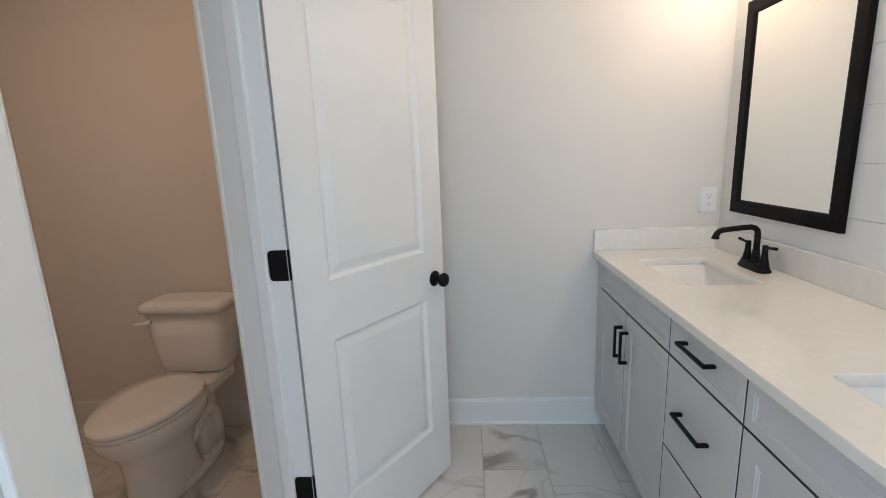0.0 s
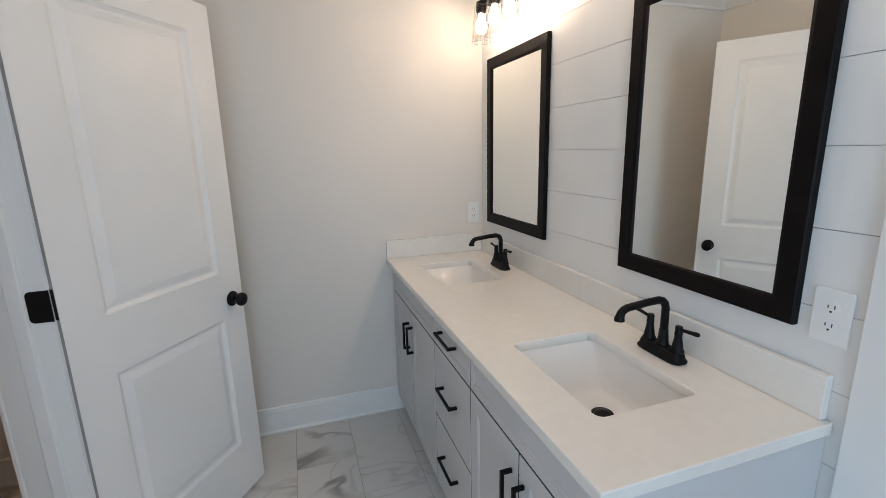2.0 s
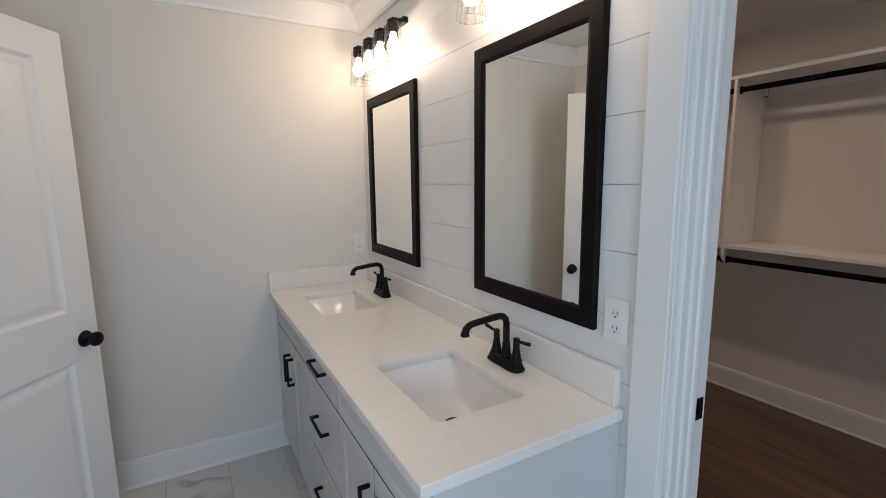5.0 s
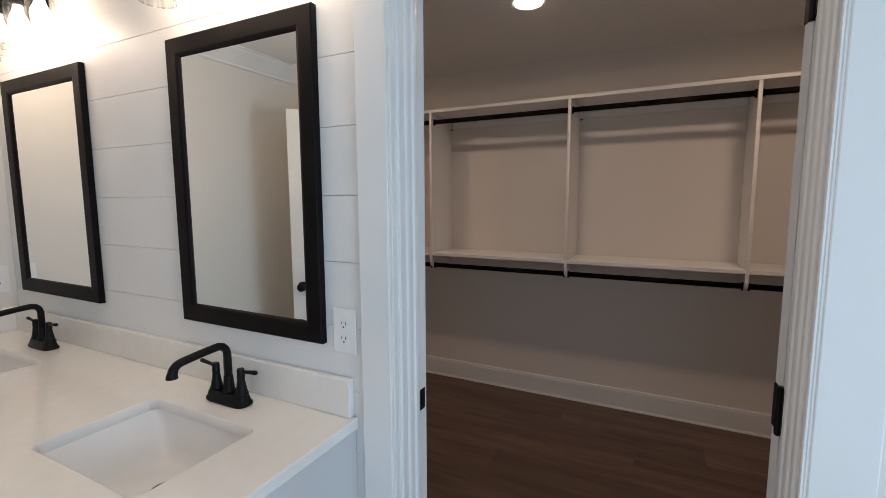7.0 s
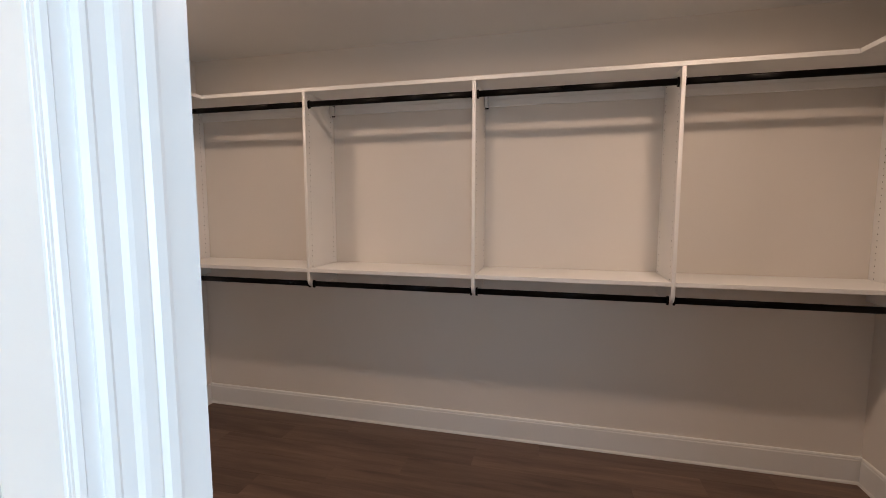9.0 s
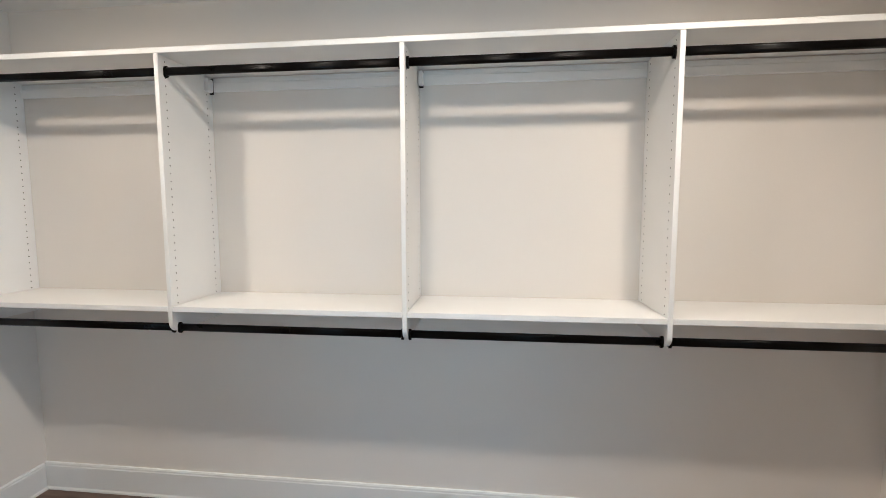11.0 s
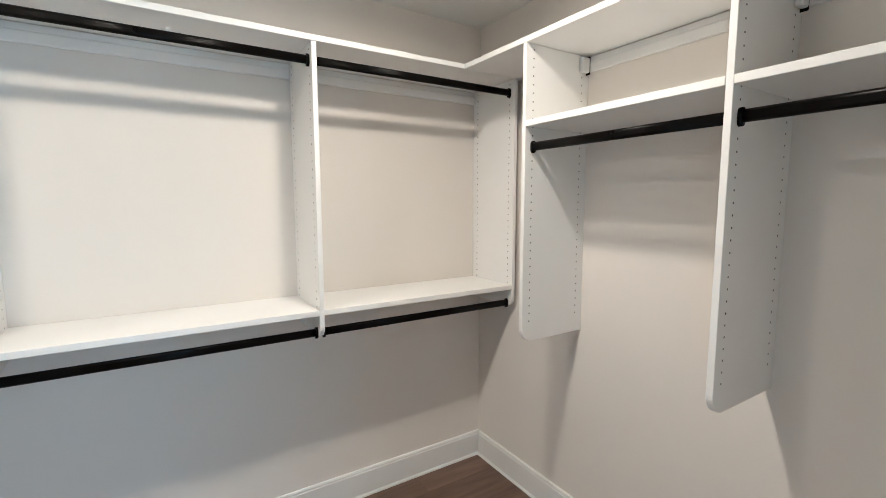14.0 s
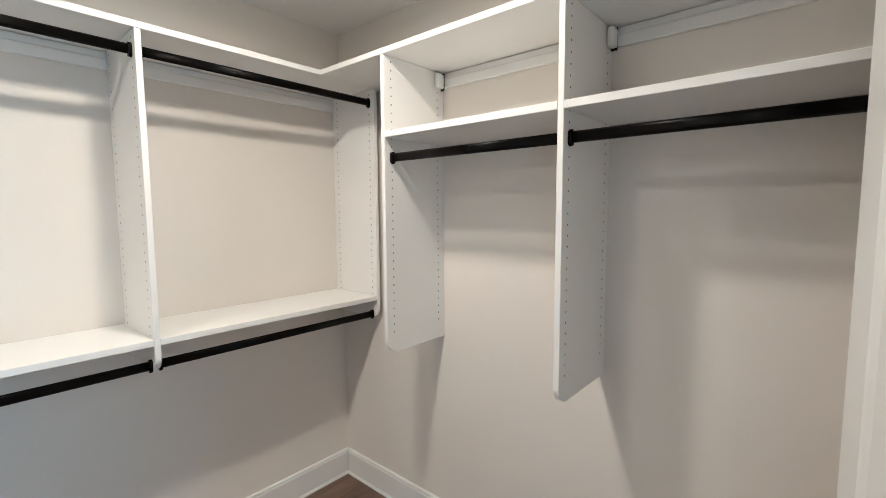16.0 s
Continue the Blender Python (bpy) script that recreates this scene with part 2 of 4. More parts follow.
def finish(bm, name, material):
    bmesh.ops.recalc_face_normals(bm, faces=bm.faces)
    me = bpy.data.meshes.new(name)
    bm.to_mesh(me)
    bm.free()
    me.materials.append(material)
    return me


def thing(name, at, label, category, group="", kind=""):
    ob = new(name)
    ob.location = at
    ob.empty_display_size = 0.05
    return tagged(ob, label, category, group, kind)


def origin_of(ob):
    v = Vector((0, 0, 0))
    while ob:
        v += ob.location
        ob = ob.parent
    return v


def part(name, bm, material, parent=None, label=""):
    """Links a bmesh, drawn in the place's own metres, as one mesh object under a thing or a part."""
    me = finish(bm, name, material)
    ob = new(name, me)
    if parent:
        me.transform(Matrix.Translation(-origin_of(parent)))
        ob.parent = parent
    return tagged(ob, label) if label else ob


def setting(name, bm, material, label, category):
    return tagged(part(name, bm, material), label, category, "", "structure")


# ---- the plan ----
CEIL_Z = 2.465
VX = 3.57            # face of the shiplap wall
EY = 2.295           # face of the end wall
PX0, PX1 = 1.712, 1.85  # partition of the toilet room
TY0, TY1 = 0.64, 1.345  # toilet doorway
CX0 = 3.71           # closet side of the shiplap wall
CY0, CY1 = -0.478, 0.318  # closet doorway
HEAD = 2.078
BACK, RIGHT, LEFT = 5.962, -1.708, 2.358  # closet walls
SOUTH = -2.0
WEST = 0.15

bm = bmesh.new()
box(bm, 0.03, VX + 0.012, EY, EY + 0.12, 0, CEIL_Z)
setting("wall_north", bm, WALL, "greige painted plaster end wall", "wall")

bm = bmesh.new()
box(bm, VX + 0.012, CX0, 0.40, LEFT + 0.12, 0, CEIL_Z)
box(bm, VX, CX0, CY1 + 0.02, 0.40, 0, CEIL_Z)
box(bm, VX, CX0, CY0 - 0.02, CY1 + 0.02, HEAD + 0.02, CEIL_Z)
box(bm, VX, CX0, SOUTH - 0.12, CY0 - 0.02, 0, CEIL_Z)
wall_east = setting("wall_east", bm, WALL, "painted wall between bathroom and closet, shiplap clad", "wall")

bm = bmesh.new()
box(bm, PX0, PX1, TY1 + 0.02, EY, 0, CEIL_Z)
box(bm, PX0, PX1, TY0 - 0.02, TY1 + 0.02, HEAD + 0.02, CEIL_Z)
SIDE = (-0.85, 0.10, 0.60, 2.05)  # second window, unseen, added across from the closet
box(bm, PX0, PX1, SOUTH - 0.12, SIDE[0], 0, CEIL_Z)
box(bm, PX0, PX1, SIDE[1], TY0 - 0.02, 0, CEIL_Z)
box(bm, PX0, PX1, SIDE[0], SIDE[1], 0, SIDE[2])
box(bm, PX0, PX1, SIDE[0], SIDE[1], SIDE[3], CEIL_Z)
setting("wall_partition", bm, WALL, "greige painted partition of the toilet room", "wall")

bm = bmesh.new()
box(bm, 0.03, WEST, 0.40, EY, 0, CEIL_Z)
setting("wall_west", bm, WALL, "greige painted wall of the toilet room", "wall")
bm = bmesh.new()
box(bm, WEST, PX0, 0.40, 0.52, 0, CEIL_Z)
setting("wall_toilet_south", bm, WALL, "greige painted wall of the toilet room", "wall")

bm = bmesh.new()
WIN = (1.97, 3.0, 0.60, 2.05)
box(bm, PX1, VX, SOUTH - 0.12, SOUTH, 0, WIN[2])
box(bm, PX1, VX, SOUTH - 0.12, SOUTH, WIN[3], CEIL_Z)
box(bm, PX1, WIN[0], SOUTH - 0.12, SOUTH, WIN[2], WIN[3])
box(bm, WIN[1], VX, SOUTH - 0.12, SOUTH, WIN[2], WIN[3])
setting("wall_south", bm, WALL, "greige painted bathroom wall", "wall")

bm = bmesh.new()
box(bm, BACK, BACK + 0.12, RIGHT - 0.12, LEFT + 0.12, 0, CEIL_Z)
setting("wall_closet_back", bm, WALL, "greige painted back wall of the closet", "wall")
bm = bmesh.new()
box(bm, CX0, BACK, RIGHT - 0.12, RIGHT, 0, CEIL_Z)
setting("wall_closet_south", bm, WALL, "greige painted side wall of the closet", "wall")
bm = bmesh.new()
box(bm, CX0, BACK, LEFT, LEFT + 0.12, 0, CEIL_Z)
setting("wall_closet_north", bm, WALL, "greige painted side wall of the closet", "wall")

def two_boxes(a, b):
    bm = bmesh.new()
    box(bm, *a), box(bm, *b)
    return bm


setting("ceiling_bathroom", two_boxes((PX0, CX0 - 0.06, SOUTH - 0.12, 0.40, CEIL_Z, CEIL_Z + 0.1), (0.03, CX0 - 0.06, 0.40, EY + 0.12, CEIL_Z, CEIL_Z + 0.1)), CEIL, "flat white painted ceiling", "ceiling")
setting("ceiling_closet", boxed(CX0 - 0.06, BACK + 0.12, RIGHT - 0.12, LEFT + 0.12, CEIL_Z, CEIL_Z + 0.1), CEIL, "flat white painted ceiling", "ceiling")

floor_bath = setting("floor_bathroom", two_boxes((PX0, CX0 - 0.06, SOUTH - 0.12, 0.40, -0.1, -0.0015), (0.03, CX0 - 0.06, 0.40, EY + 0.12, -0.1, -0.0015)), GROUT, "white marble-look tile floor with grey grout", "floor")
floor_closet = setting("floor_closet", boxed(CX0 - 0.06, BACK + 0.12, RIGHT - 0.12, LEFT + 0.12, -0.1, -0.001), UNDER, "dark brown wood-look plank floor", "floor")

# window in the outer wall
wx = (WIN[0] + WIN[1]) / 2
win = thing("window_1", (wx, SOUTH, WIN[2]), "unseen white framed window letting in cool daylight", "window", "", "structure")
bm = bmesh.new()
for a in ((WIN[0], WIN[1], WIN[2], WIN[2] + 0.05), (WIN[0], WIN[1], WIN[3] - 0.05, WIN[3]), (WIN[0], WIN[0] + 0.05, WIN[2] + 0.05, WIN[3] - 0.05), (WIN[1] - 0.05, WIN[1], WIN[2] + 0.05, WIN[3] - 0.05)):
    box(bm, a[0], a[1], SOUTH - 0.09, SOUTH - 0.04, a[2], a[3], 0.004)
part("window_frame", bm, TRIM, win)
pane = part("pane", boxed(WIN[0] + 0.05, WIN[1] - 0.05, SOUTH - 0.068, SOUTH - 0.062, WIN[2] + 0.05, WIN[3] - 0.05), GLASS, win, "clear glass pane")
pane.visible_shadow = False
lamp("window_daylight", "AREA", WINDOW_POWER, DAY_COLOR, look((wx, SOUTH - 0.03, 1.32), (wx, 0, 1.25)), 0.95, 1.35)

# unseen window, added to send more daylight into the closet
wy = (SIDE[0] + SIDE[1]) / 2
win = thing("window_2_added", (PX1, wy, SIDE[2]), "unseen white framed window letting in cool daylight", "window", "", "structure")
bm = bmesh.new()
for a in ((SIDE[0], SIDE[1], SIDE[2], SIDE[2] + 0.05), (SIDE[0], SIDE[1], SIDE[3] - 0.05, SIDE[3]), (SIDE[0], SIDE[0] + 0.05, SIDE[2] + 0.05, SIDE[3] - 0.05), (SIDE[1] - 0.05, SIDE[1], SIDE[2] + 0.05, SIDE[3] - 0.05)):
    box(bm, PX1 - 0.09, PX1 - 0.04, a[0], a[1], a[2], a[3], 0.004)
part("window_frame", bm, TRIM, win)
pane = part("pane", boxed(PX1 - 0.068, PX1 - 0.062, SIDE[0] + 0.05, SIDE[1] - 0.05, SIDE[2] + 0.05, SIDE[3] - 0.05), GLASS, win, "clear glass pane")
pane.visible_shadow = False
lamp("window_daylight", "AREA", SIDE_POWER, DAY_COLOR, look((PX1 - 0.03, wy, 1.32), (PX1 + 2, wy, 1.25)), 0.87, 1.35)

# shiplap boards, one by one
PITCH = 0.169
z = 1.503 - 8 * PITCH
while z < CEIL_Z - 0.01:
    a, b = max(z + 0.0006, 0.002), min(z + PITCH - 0.0006, CEIL_Z - 0.002)
    part("board", boxed(VX, VX + 0.012, 0.402, EY - 0.001, a, b, bevel=0.0006), SHIP, wall_east)
    z += PITCH


# ---- trim ----
def base_profile(step=False):
    if step:
        return [(0, 0), (0.020, 0), (0.019, 0.008), (0.015, 0.014), (0.014, 0.016), (0.014, 0.130), (0.0115, 0.134), (0.0115, 0.142), (0.008, 0.148), (0, 0.149)]
    return [(0, 0), (0.014, 0), (0.014, 0.140), (0.011, 0.147), (0, 0.148)]


def run(bm, profile, a, b, normal):
    """A moulding with its profile (out, up) along a level wall line from a to b; normal points into the room."""
    rings = []
    for p in (a, b):
        rings.append([(p[0] + normal[0] * o, p[1] + normal[1] * o, u) for o, u in profile])
    rows = [[bm.verts.new(q) for q in r] for r in rings]
    k = len(profile)
    for i in range(k):
        bm.faces.new((rows[0][i], rows[0][(i + 1) % k], rows[1][(i + 1) % k], rows[1][i]))
    bm.faces.new(rows[0][::-1]), bm.faces.new(rows[1])


def baseboard(a, b, normal, step=False):
    bm = bmesh.new()
    run(bm, base_profile(step), a, b, normal)
    setting("baseboard", bm, TRIM, "white painted wooden baseboard", "baseboard")


baseboard((PX1, EY), (VX, EY), (0, -1), True)
baseboard((WEST, EY), (PX0, EY), (0, -1))
baseboard((WEST, 0.52), (WEST, EY - 0.014), (1, 0))
baseboard((PX1, TY1 + 0.10), (PX1, EY - 0.014), (1, 0))
baseboard((PX1, SOUTH), (PX1, TY0 - 0.10), (1, 0))
baseboard((VX, SOUTH), (VX, CY0 - 0.095), (-1, 0))
baseboard((BACK, RIGHT), (BACK, LEFT), (-1, 0), True)
baseboard((CX0, RIGHT), (BACK - 0.022, RIGHT), (0, 1), True)
baseboard((CX0, LEFT), (BACK - 0.022, LEFT), (0, -1), True)
baseboard((CX0, RIGHT + 0.022), (CX0, CY0 - 0.095), (1, 0), True)
baseboard((CX0, CY1 + 0.095), (CX0, LEFT - 0.022), (1, 0), True)

CROWN = [(0, 2.352), (0.012, 2.354), (0.016, 2.368), (0.030, 2.385), (0.058, 2.418), (0.078, 2.440), (0.082, 2.452), (0.092, 2.456), (0.092, CEIL_Z - 0.001), (0, CEIL_Z - 0.001)]
for a, b, nrm in (((PX1, EY), (VX, EY), (0, -1)), ((VX, SOUTH), (VX, EY), (-1, 0)), ((PX1, SOUTH), (PX1, EY), (1, 0))):
    bm = bmesh.new()
    run(bm, CROWN, a, b, nrm)
    setting("crown_moulding", bm, TRIM, "white painted crown moulding", "moulding")


FLUTED = [(0, 0), (0, 0.0035), (0.006, 0.0065), (0.012, 0.0065), (0.016, 0.0045), (0.032, 0.0045), (0.038, 0.0075), (0.044, 0.0085), (0.058, 0.0085), (0.062, 0.0065), (0.068, 0.0105), (0.080, 0.0110), (0.086, 0.0095), (0.088, 0.0)]
PLAIN = [(0, 0), (0, 0.009), (0.003, 0.011), (0.034, 0.011), (0.038, 0.008), (0.040, 0.0)]


def doorway(name, x0, x1, y0, y1, stop, casing_in, casing_out, prof):
    """Jambs, stops and flat casings of a doorway in a wall that runs along y."""
    t = thing(name, ((x0 + x1) / 2, (y0 + y1) / 2, 0), "white painted door frame with flat casing", "door frame", "", "structure")
    a, b = x0 - 0.014, x1 + 0.014
    part("jamb", boxed(a, b, y1, y1 + 0.018, 0, HEAD, bevel=0.002), TRIM, t)
    part("jamb", boxed(a, b, y0 - 0.018, y0, 0, HEAD, bevel=0.002), TRIM, t)
    part("head_jamb", boxed(a, b, y0 - 0.018, y1 + 0.018, HEAD, HEAD + 0.018, bevel=0.002), TRIM, t)
    for yy, sg in ((y1, -1), (y0, 1)):
        bm = bmesh.new()
        prism(bm, [(stop + u, yy + sg * w) for u, w in prof], "z", 0, HEAD - 0.011)
        part("door_stop", bm, TRIM, t)
        bm = bmesh.new()
        prism(bm, [(a + u, yy + sg * w) for u, w in ((0.0, 0.0), (0.0, 0.003), (0.003, 0.0045), (0.009, 0.0045), (0.013, 0.0))], "z", 0, HEAD - 0.011)
        part("jamb_bead", bm, TRIM, t)
    part("door_stop", boxed(stop, stop + prof[-1][0], y0, y1, HEAD - 0.011, HEAD, bevel=0.003), TRIM, t)
    for (xa, xb), w in (((x0 - 0.016, x0), casing_in), ((x1, x1 + 0.016), casing_out)):
        if not w:
            continue
        part("casing", boxed(xa, xb, y1 + 0.005, y1 + 0.005 + w, 0, HEAD + 0.006, bevel=0.003, seg=2), TRIM, t)
        part("casing", boxed(xa, xb, y0 - 0.005 - w, y0 - 0.005, 0, HEAD + 0.006, bevel=0.003, seg=2), TRIM, t)
        part("head_casing", boxed(xa, xb, y0 - 0.005 - w, y1 + 0.005 + w, HEAD + 0.006, HEAD + 0.006 + w, bevel=0.003, seg=2), TRIM, t)
    return t


closet_frame = doorway("door_frame_closet", VX, CX0, CY0, CY1, 3.584, 0.087, 0.087, FLUTED)
toilet_frame = doorway("door_frame_toilet", PX0, PX1, TY0, TY1, PX0 + 0.060, 0.087, 0.087, PLAIN)
bm = bmesh.new()
box(bm, 3.676, 3.712, CY1 - 0.0025, CY1, 0.92, 0.978, 0.001)
box(bm, 3.690, 3.704, CY1 - 0.004, CY1 - 0.002, 0.936, 0.962)
part("strike_plate", bm, BLACK, closet_frame, "black metal strike plate")


for fr, x0, x1, y, s, zs in ((toilet_frame, 1.812, 1.866, TY1, -1, (0.385, 1.117, 1.857)), (closet_frame, 3.706, 3.722, CY0, 1, (0.385, 1.075, 1.857))):
    for z in zs:
        ya, yb = sorted((y, y + s * 0.0028))
        rim = []
        for cx, cz, a0 in ((x0 + 0.012, z - 0.033, 180), (x1, z - 0.045, None), (x1, z + 0.045, None), (x0 + 0.012, z + 0.033, 90)):
            rim += [(cx, cz)] if a0 is None else [(cx + 0.012 * math.cos(radians(a0 + q)), cz + 0.012 * math.sin(radians(a0 + q))) for q in (0, 30, 60, 90)]
        bm = bmesh.new()
        prism(bm, rim, "y", ya, yb)
        part("hinge_leaf", bm, BLACK, fr, "matte black hinge leaf")


def panel_side(bm, w, h, y, sign, panels):
    """One face of a moulded two-panel door leaf: flat stiles and rails with sunk, raised-field panels."""
    def ring(r, d):
        return [bm.verts.new((px, y - sign * d, pz)) for px, pz in ((r[0], r[2]), (r[1], r[2]), (r[1], r[3]), (r[0], r[3]))]
    def shrink(r, k):
        return (r[0] + k, r[1] - k, r[2] + k, r[3] - k)
    xs = sorted({0, w, panels[0][0], panels[0][1]})
    zs = sorted({0, h, *(v for p in panels for v in p[2:])})
    grid = {(i, j): bm.verts.new((px, y, pz)) for i, px in enumerate(xs) for j, pz in enumerate(zs)}
    for i in range(len(xs) - 1):
        for j in range(len(zs) - 1):
            if not any(p[0] <= xs[i] < p[1] and p[2] <= zs[j] < p[3] for p in panels):
                bm.faces.new((grid[i, j], grid[i + 1, j], grid[i + 1, j + 1], grid[i, j + 1]))
    for p in panels:
        rings = [ring(shrink(p, k), d) for k, d in ((0, 0), (0.004, 0.004), (0.014, 0.010), (0.022, 0.010), (0.026, 0.009), (0.048, 0.003), (0.052, 0.003))]
        for a, b in zip(rings, rings[1:]):
            for i in range(4):
                bm.faces.new((a[i], a[(i + 1) % 4], b[(i + 1) % 4], b[i])).smooth = False
        bm.faces.new(rings[-1])


def door(name, label, w, h, knob_z, hinges, m, s_side=-1):
    """A two-panel leaf, hinge side at x = 0, from its own floor up; knobs, hinges."""
    t = thing(name, (0, 0, 0), label, "door", "", "structure")
    panels = [(0.125, w - 0.118, 1.04 - 0.012, h - 0.108), (0.125, w - 0.118, 0.245, 0.832)]
    bm = bmesh.new()
    th = 0.0175
    panel_side(bm, w, h, -th, -1, panels), panel_side(bm, w, h, th, 1, panels)
    for x in (0, w):
        bm.faces.new([bm.verts.new(p) for p in ((x, -th, 0), (x, th, 0), (x, th, h), (x, -th, h))])
    for z in (0, h):
        bm.faces.new([bm.verts.new(p) for p in ((0, -th, z), (w, -th, z), (w, th, z), (0, th, z))])
    bmesh.ops.remove_doubles(bm, verts=bm.verts, dist=0.0002)
    part("leaf", bm, DOORW, t)
    if s_side > 0:
        part("hinge_edge", boxed(-0.0006, 0.0, -th + 0.001, th - 0.001, 0.001, h - 0.001), EDGE, t, "grey strip on the door edge")
    for s in (-1, 1):
        bm = bmesh.new()
        prof = [(0.032, 0), (0.032, 0.004), (0.028, 0.008), (0.013, 0.010), (0.011, 0.016), (0.012, 0.026), (0.020, 0.032), (0.027, 0.040), (0.0285, 0.048), (0.026, 0.056), (0.018, 0.062), (0.006, 0.064)]
        turned(bm, [(r, s * k) for r, k in prof], w - 0.062, knob_z, "y", s * th, 24)
        part("door_knob", bm, BLACK, t, "matte black round door knob")
    for z in hinges:
        bm = bmesh.new()
        hs = s_side
        box(bm, -0.0025, 0.0, -th + 0.002, th, z - 0.045, z + 0.045, 0.0008)
        turned(bm, [(0.005, -0.050), (0.0062, -0.047), (0.0065, -0.045), (0.0065, 0.045), (0.0062, 0.047), (0.005, 0.050)], -0.004, hs * (th + 0.004), "z", z, 12)
        part("hinge", bm, BLACK, t, "matte black butt hinge")
    t.matrix_basis = m
    return t


ang = math.degrees(math.atan2(0.833, 0.553))
door("door_1", "white two-panel door standing wide open with black hardware", 0.715, 2.058, 0.906, (0.373, 1.105, 1.845), pose(1.877, 1.347, 0.012, 0, 0, ang) @ pose(0, 0.0175, 0), 1)
door("door_2", "white two-panel closet door opened far back", 0.765, 2.058, 0.906, (0.373, 1.063, 1.845), pose(3.7467, -0.475, 0.012, 0, 0, -82.0))

# ---- vanity ----
TOP, CF = 0.93, 3.01


def shaker(name, y0, y1, z0, z1, parent, label="", flat=False):
    """A framed front, proud of the carcass, with a bevelled recess."""
    bm = bmesh.new()
    def ring(k, x):
        return [bm.verts.new(p) for p in ((x, y0 + k, z0 + k), (x, y1 - k, z0 + k), (x, y1 - k, z1 - k), (x, y0 + k, z1 - k))]
    f = 0.056 if z1 - z0 > 0.2 else 0.026
    rings = [ring(0, CF + 0.02), ring(0, CF + 0.002), ring(0.002, CF)]
    if not flat:
        rings += [ring(f, CF), ring(f + 0.002, CF + 0.0016), ring(f + 0.007, CF + 0.002), ring(f + 0.010, CF + 0.0045), ring(f + 0.016, CF + 0.0045)]
    for a, b in zip(rings, rings[1:]):
        for i in range(4):
            bm.faces.new((a[i], a[(i + 1) % 4], b[(i + 1) % 4], b[i]))
    bm.faces.new(rings[0][::-1]), bm.faces.new(rings[-1])
    return part(name, bm, CAB, parent, label)


def pull(parent, y, z, length, upright):
    """A squared black bar pull with two posts."""
    h = length / 2
    bm = bmesh.new()
    if upright:
        box(bm, CF - 0.034, CF - 0.024, y - 0.005, y + 0.005, z - h, z + h, 0.0012)
        for s in (-1, 1):
            box(bm, CF - 0.026, CF + 0.0005, y - 0.005, y + 0.005, z + s * (h - 0.006) - 0.006, z + s * (h - 0.006) + 0.006, 0.0012)
    else:
        box(bm, CF - 0.034, CF - 0.024, y - h, y + h, z - 0.005, z + 0.005, 0.0012)
        for s in (-1, 1):
            box(bm, CF - 0.026, CF + 0.0005, y + s * (h - 0.006) - 0.006, y + s * (h - 0.006) + 0.006, z - 0.005, z + 0.005, 0.0012)
    part("handle", bm, BLACK, parent, "matte black bar pull")


def gap_shade_strip(parent, upright_gaps, level_gaps, a, b):
    """Dark strips in the joints between the fronts, a little below their faces, painting in the shade there."""
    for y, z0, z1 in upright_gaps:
        part("gap_shade_strip", boxed(CF + 0.0015, CF + 0.0208, y - g + 0.0002, y + g - 0.0002, z0, z1), GAP_SHADE, parent)
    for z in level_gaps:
        part("gap_shade_strip", boxed(CF + 0.0015, CF + 0.0208, a + g + 0.0002, b - g - 0.0002, z - 0.0033, z + 0.0033), GAP_SHADE, parent)


def carcass(y0, y1, label):
    t = thing("vanity_cabinet", (3.28, (y0 + y1) / 2, 0), label, "cabinet", "vanity cabinets")
    bm = bmesh.new()
    box(bm, CF + 0.021, VX - 0.002, y0, y1, 0.10, 0.70)
    box(bm, CF + 0.021, VX - 0.002, y0, y0 + 0.016, 0.70, 0.899)
    box(bm, CF + 0.021, VX - 0.002, y1 - 0.016, y1, 0.70, 0.899)
    box(bm, CF + 0.021, CF + 0.037, y0 + 0.016, y1 - 0.016, 0.70, 0.899)
    part("body", bm, CAB, t)
    part("toe_kick", boxed(3.085, 3.10, y0, y1, 0.0, 0.0995), CAB, t)
    return t


Y0, Y1, Y2, Y3 = 0.455, 1.110, 1.500, 2.255
g = 0.0030
c1 = carcass(Y0, Y1, "light grey painted sink cabinet with two doors and black pulls")
c2 = carcass(Y1 + 0.0005, Y2, "light grey painted drawer cabinet with three drawers")
c3 = carcass(Y2 + 0.0005, Y3, "light grey painted sink cabinet beside the end wall")
for c, a, b, mid in ((c1, Y0, Y1, 0.780), (c3, Y2, Y3 - 0.02, 1.885)):
    shaker("false_front", a + g, b - g, 0.762, 0.889, c)
    for da, db, py in ((a + g, mid - g, mid - 0.030), (mid + g, b - g, mid + 0.036)):
        d = shaker("cabinet_door", da, db, 0.108, 0.755, c)
        pull(d, py, 0.616, 0.140, True)
gap_shade_strip(c1, ((0.780, 0.108, 0.7551),), (0.7585,), Y0, Y1)
gap_shade_strip(c3, ((1.885, 0.108, 0.7551),), (0.7585,), Y2, Y3 - 0.02)
gap_shade_strip(c2, ((Y1, 0.108, 0.889), (Y2, 0.108, 0.889)), (0.7585, 0.4395), Y1, Y2)
part("filler", boxed(CF + 0.004, CF + 0.021, Y3 - 0.019, EY - 0.003, 0.10, 0.899), CAB, c3)
part("end_panel", boxed(CF + 0.003, VX - 0.001, Y0 - 0.012, Y0 - 0.0005, 0.0, 0.899, bevel=0.001), CAB, c1)
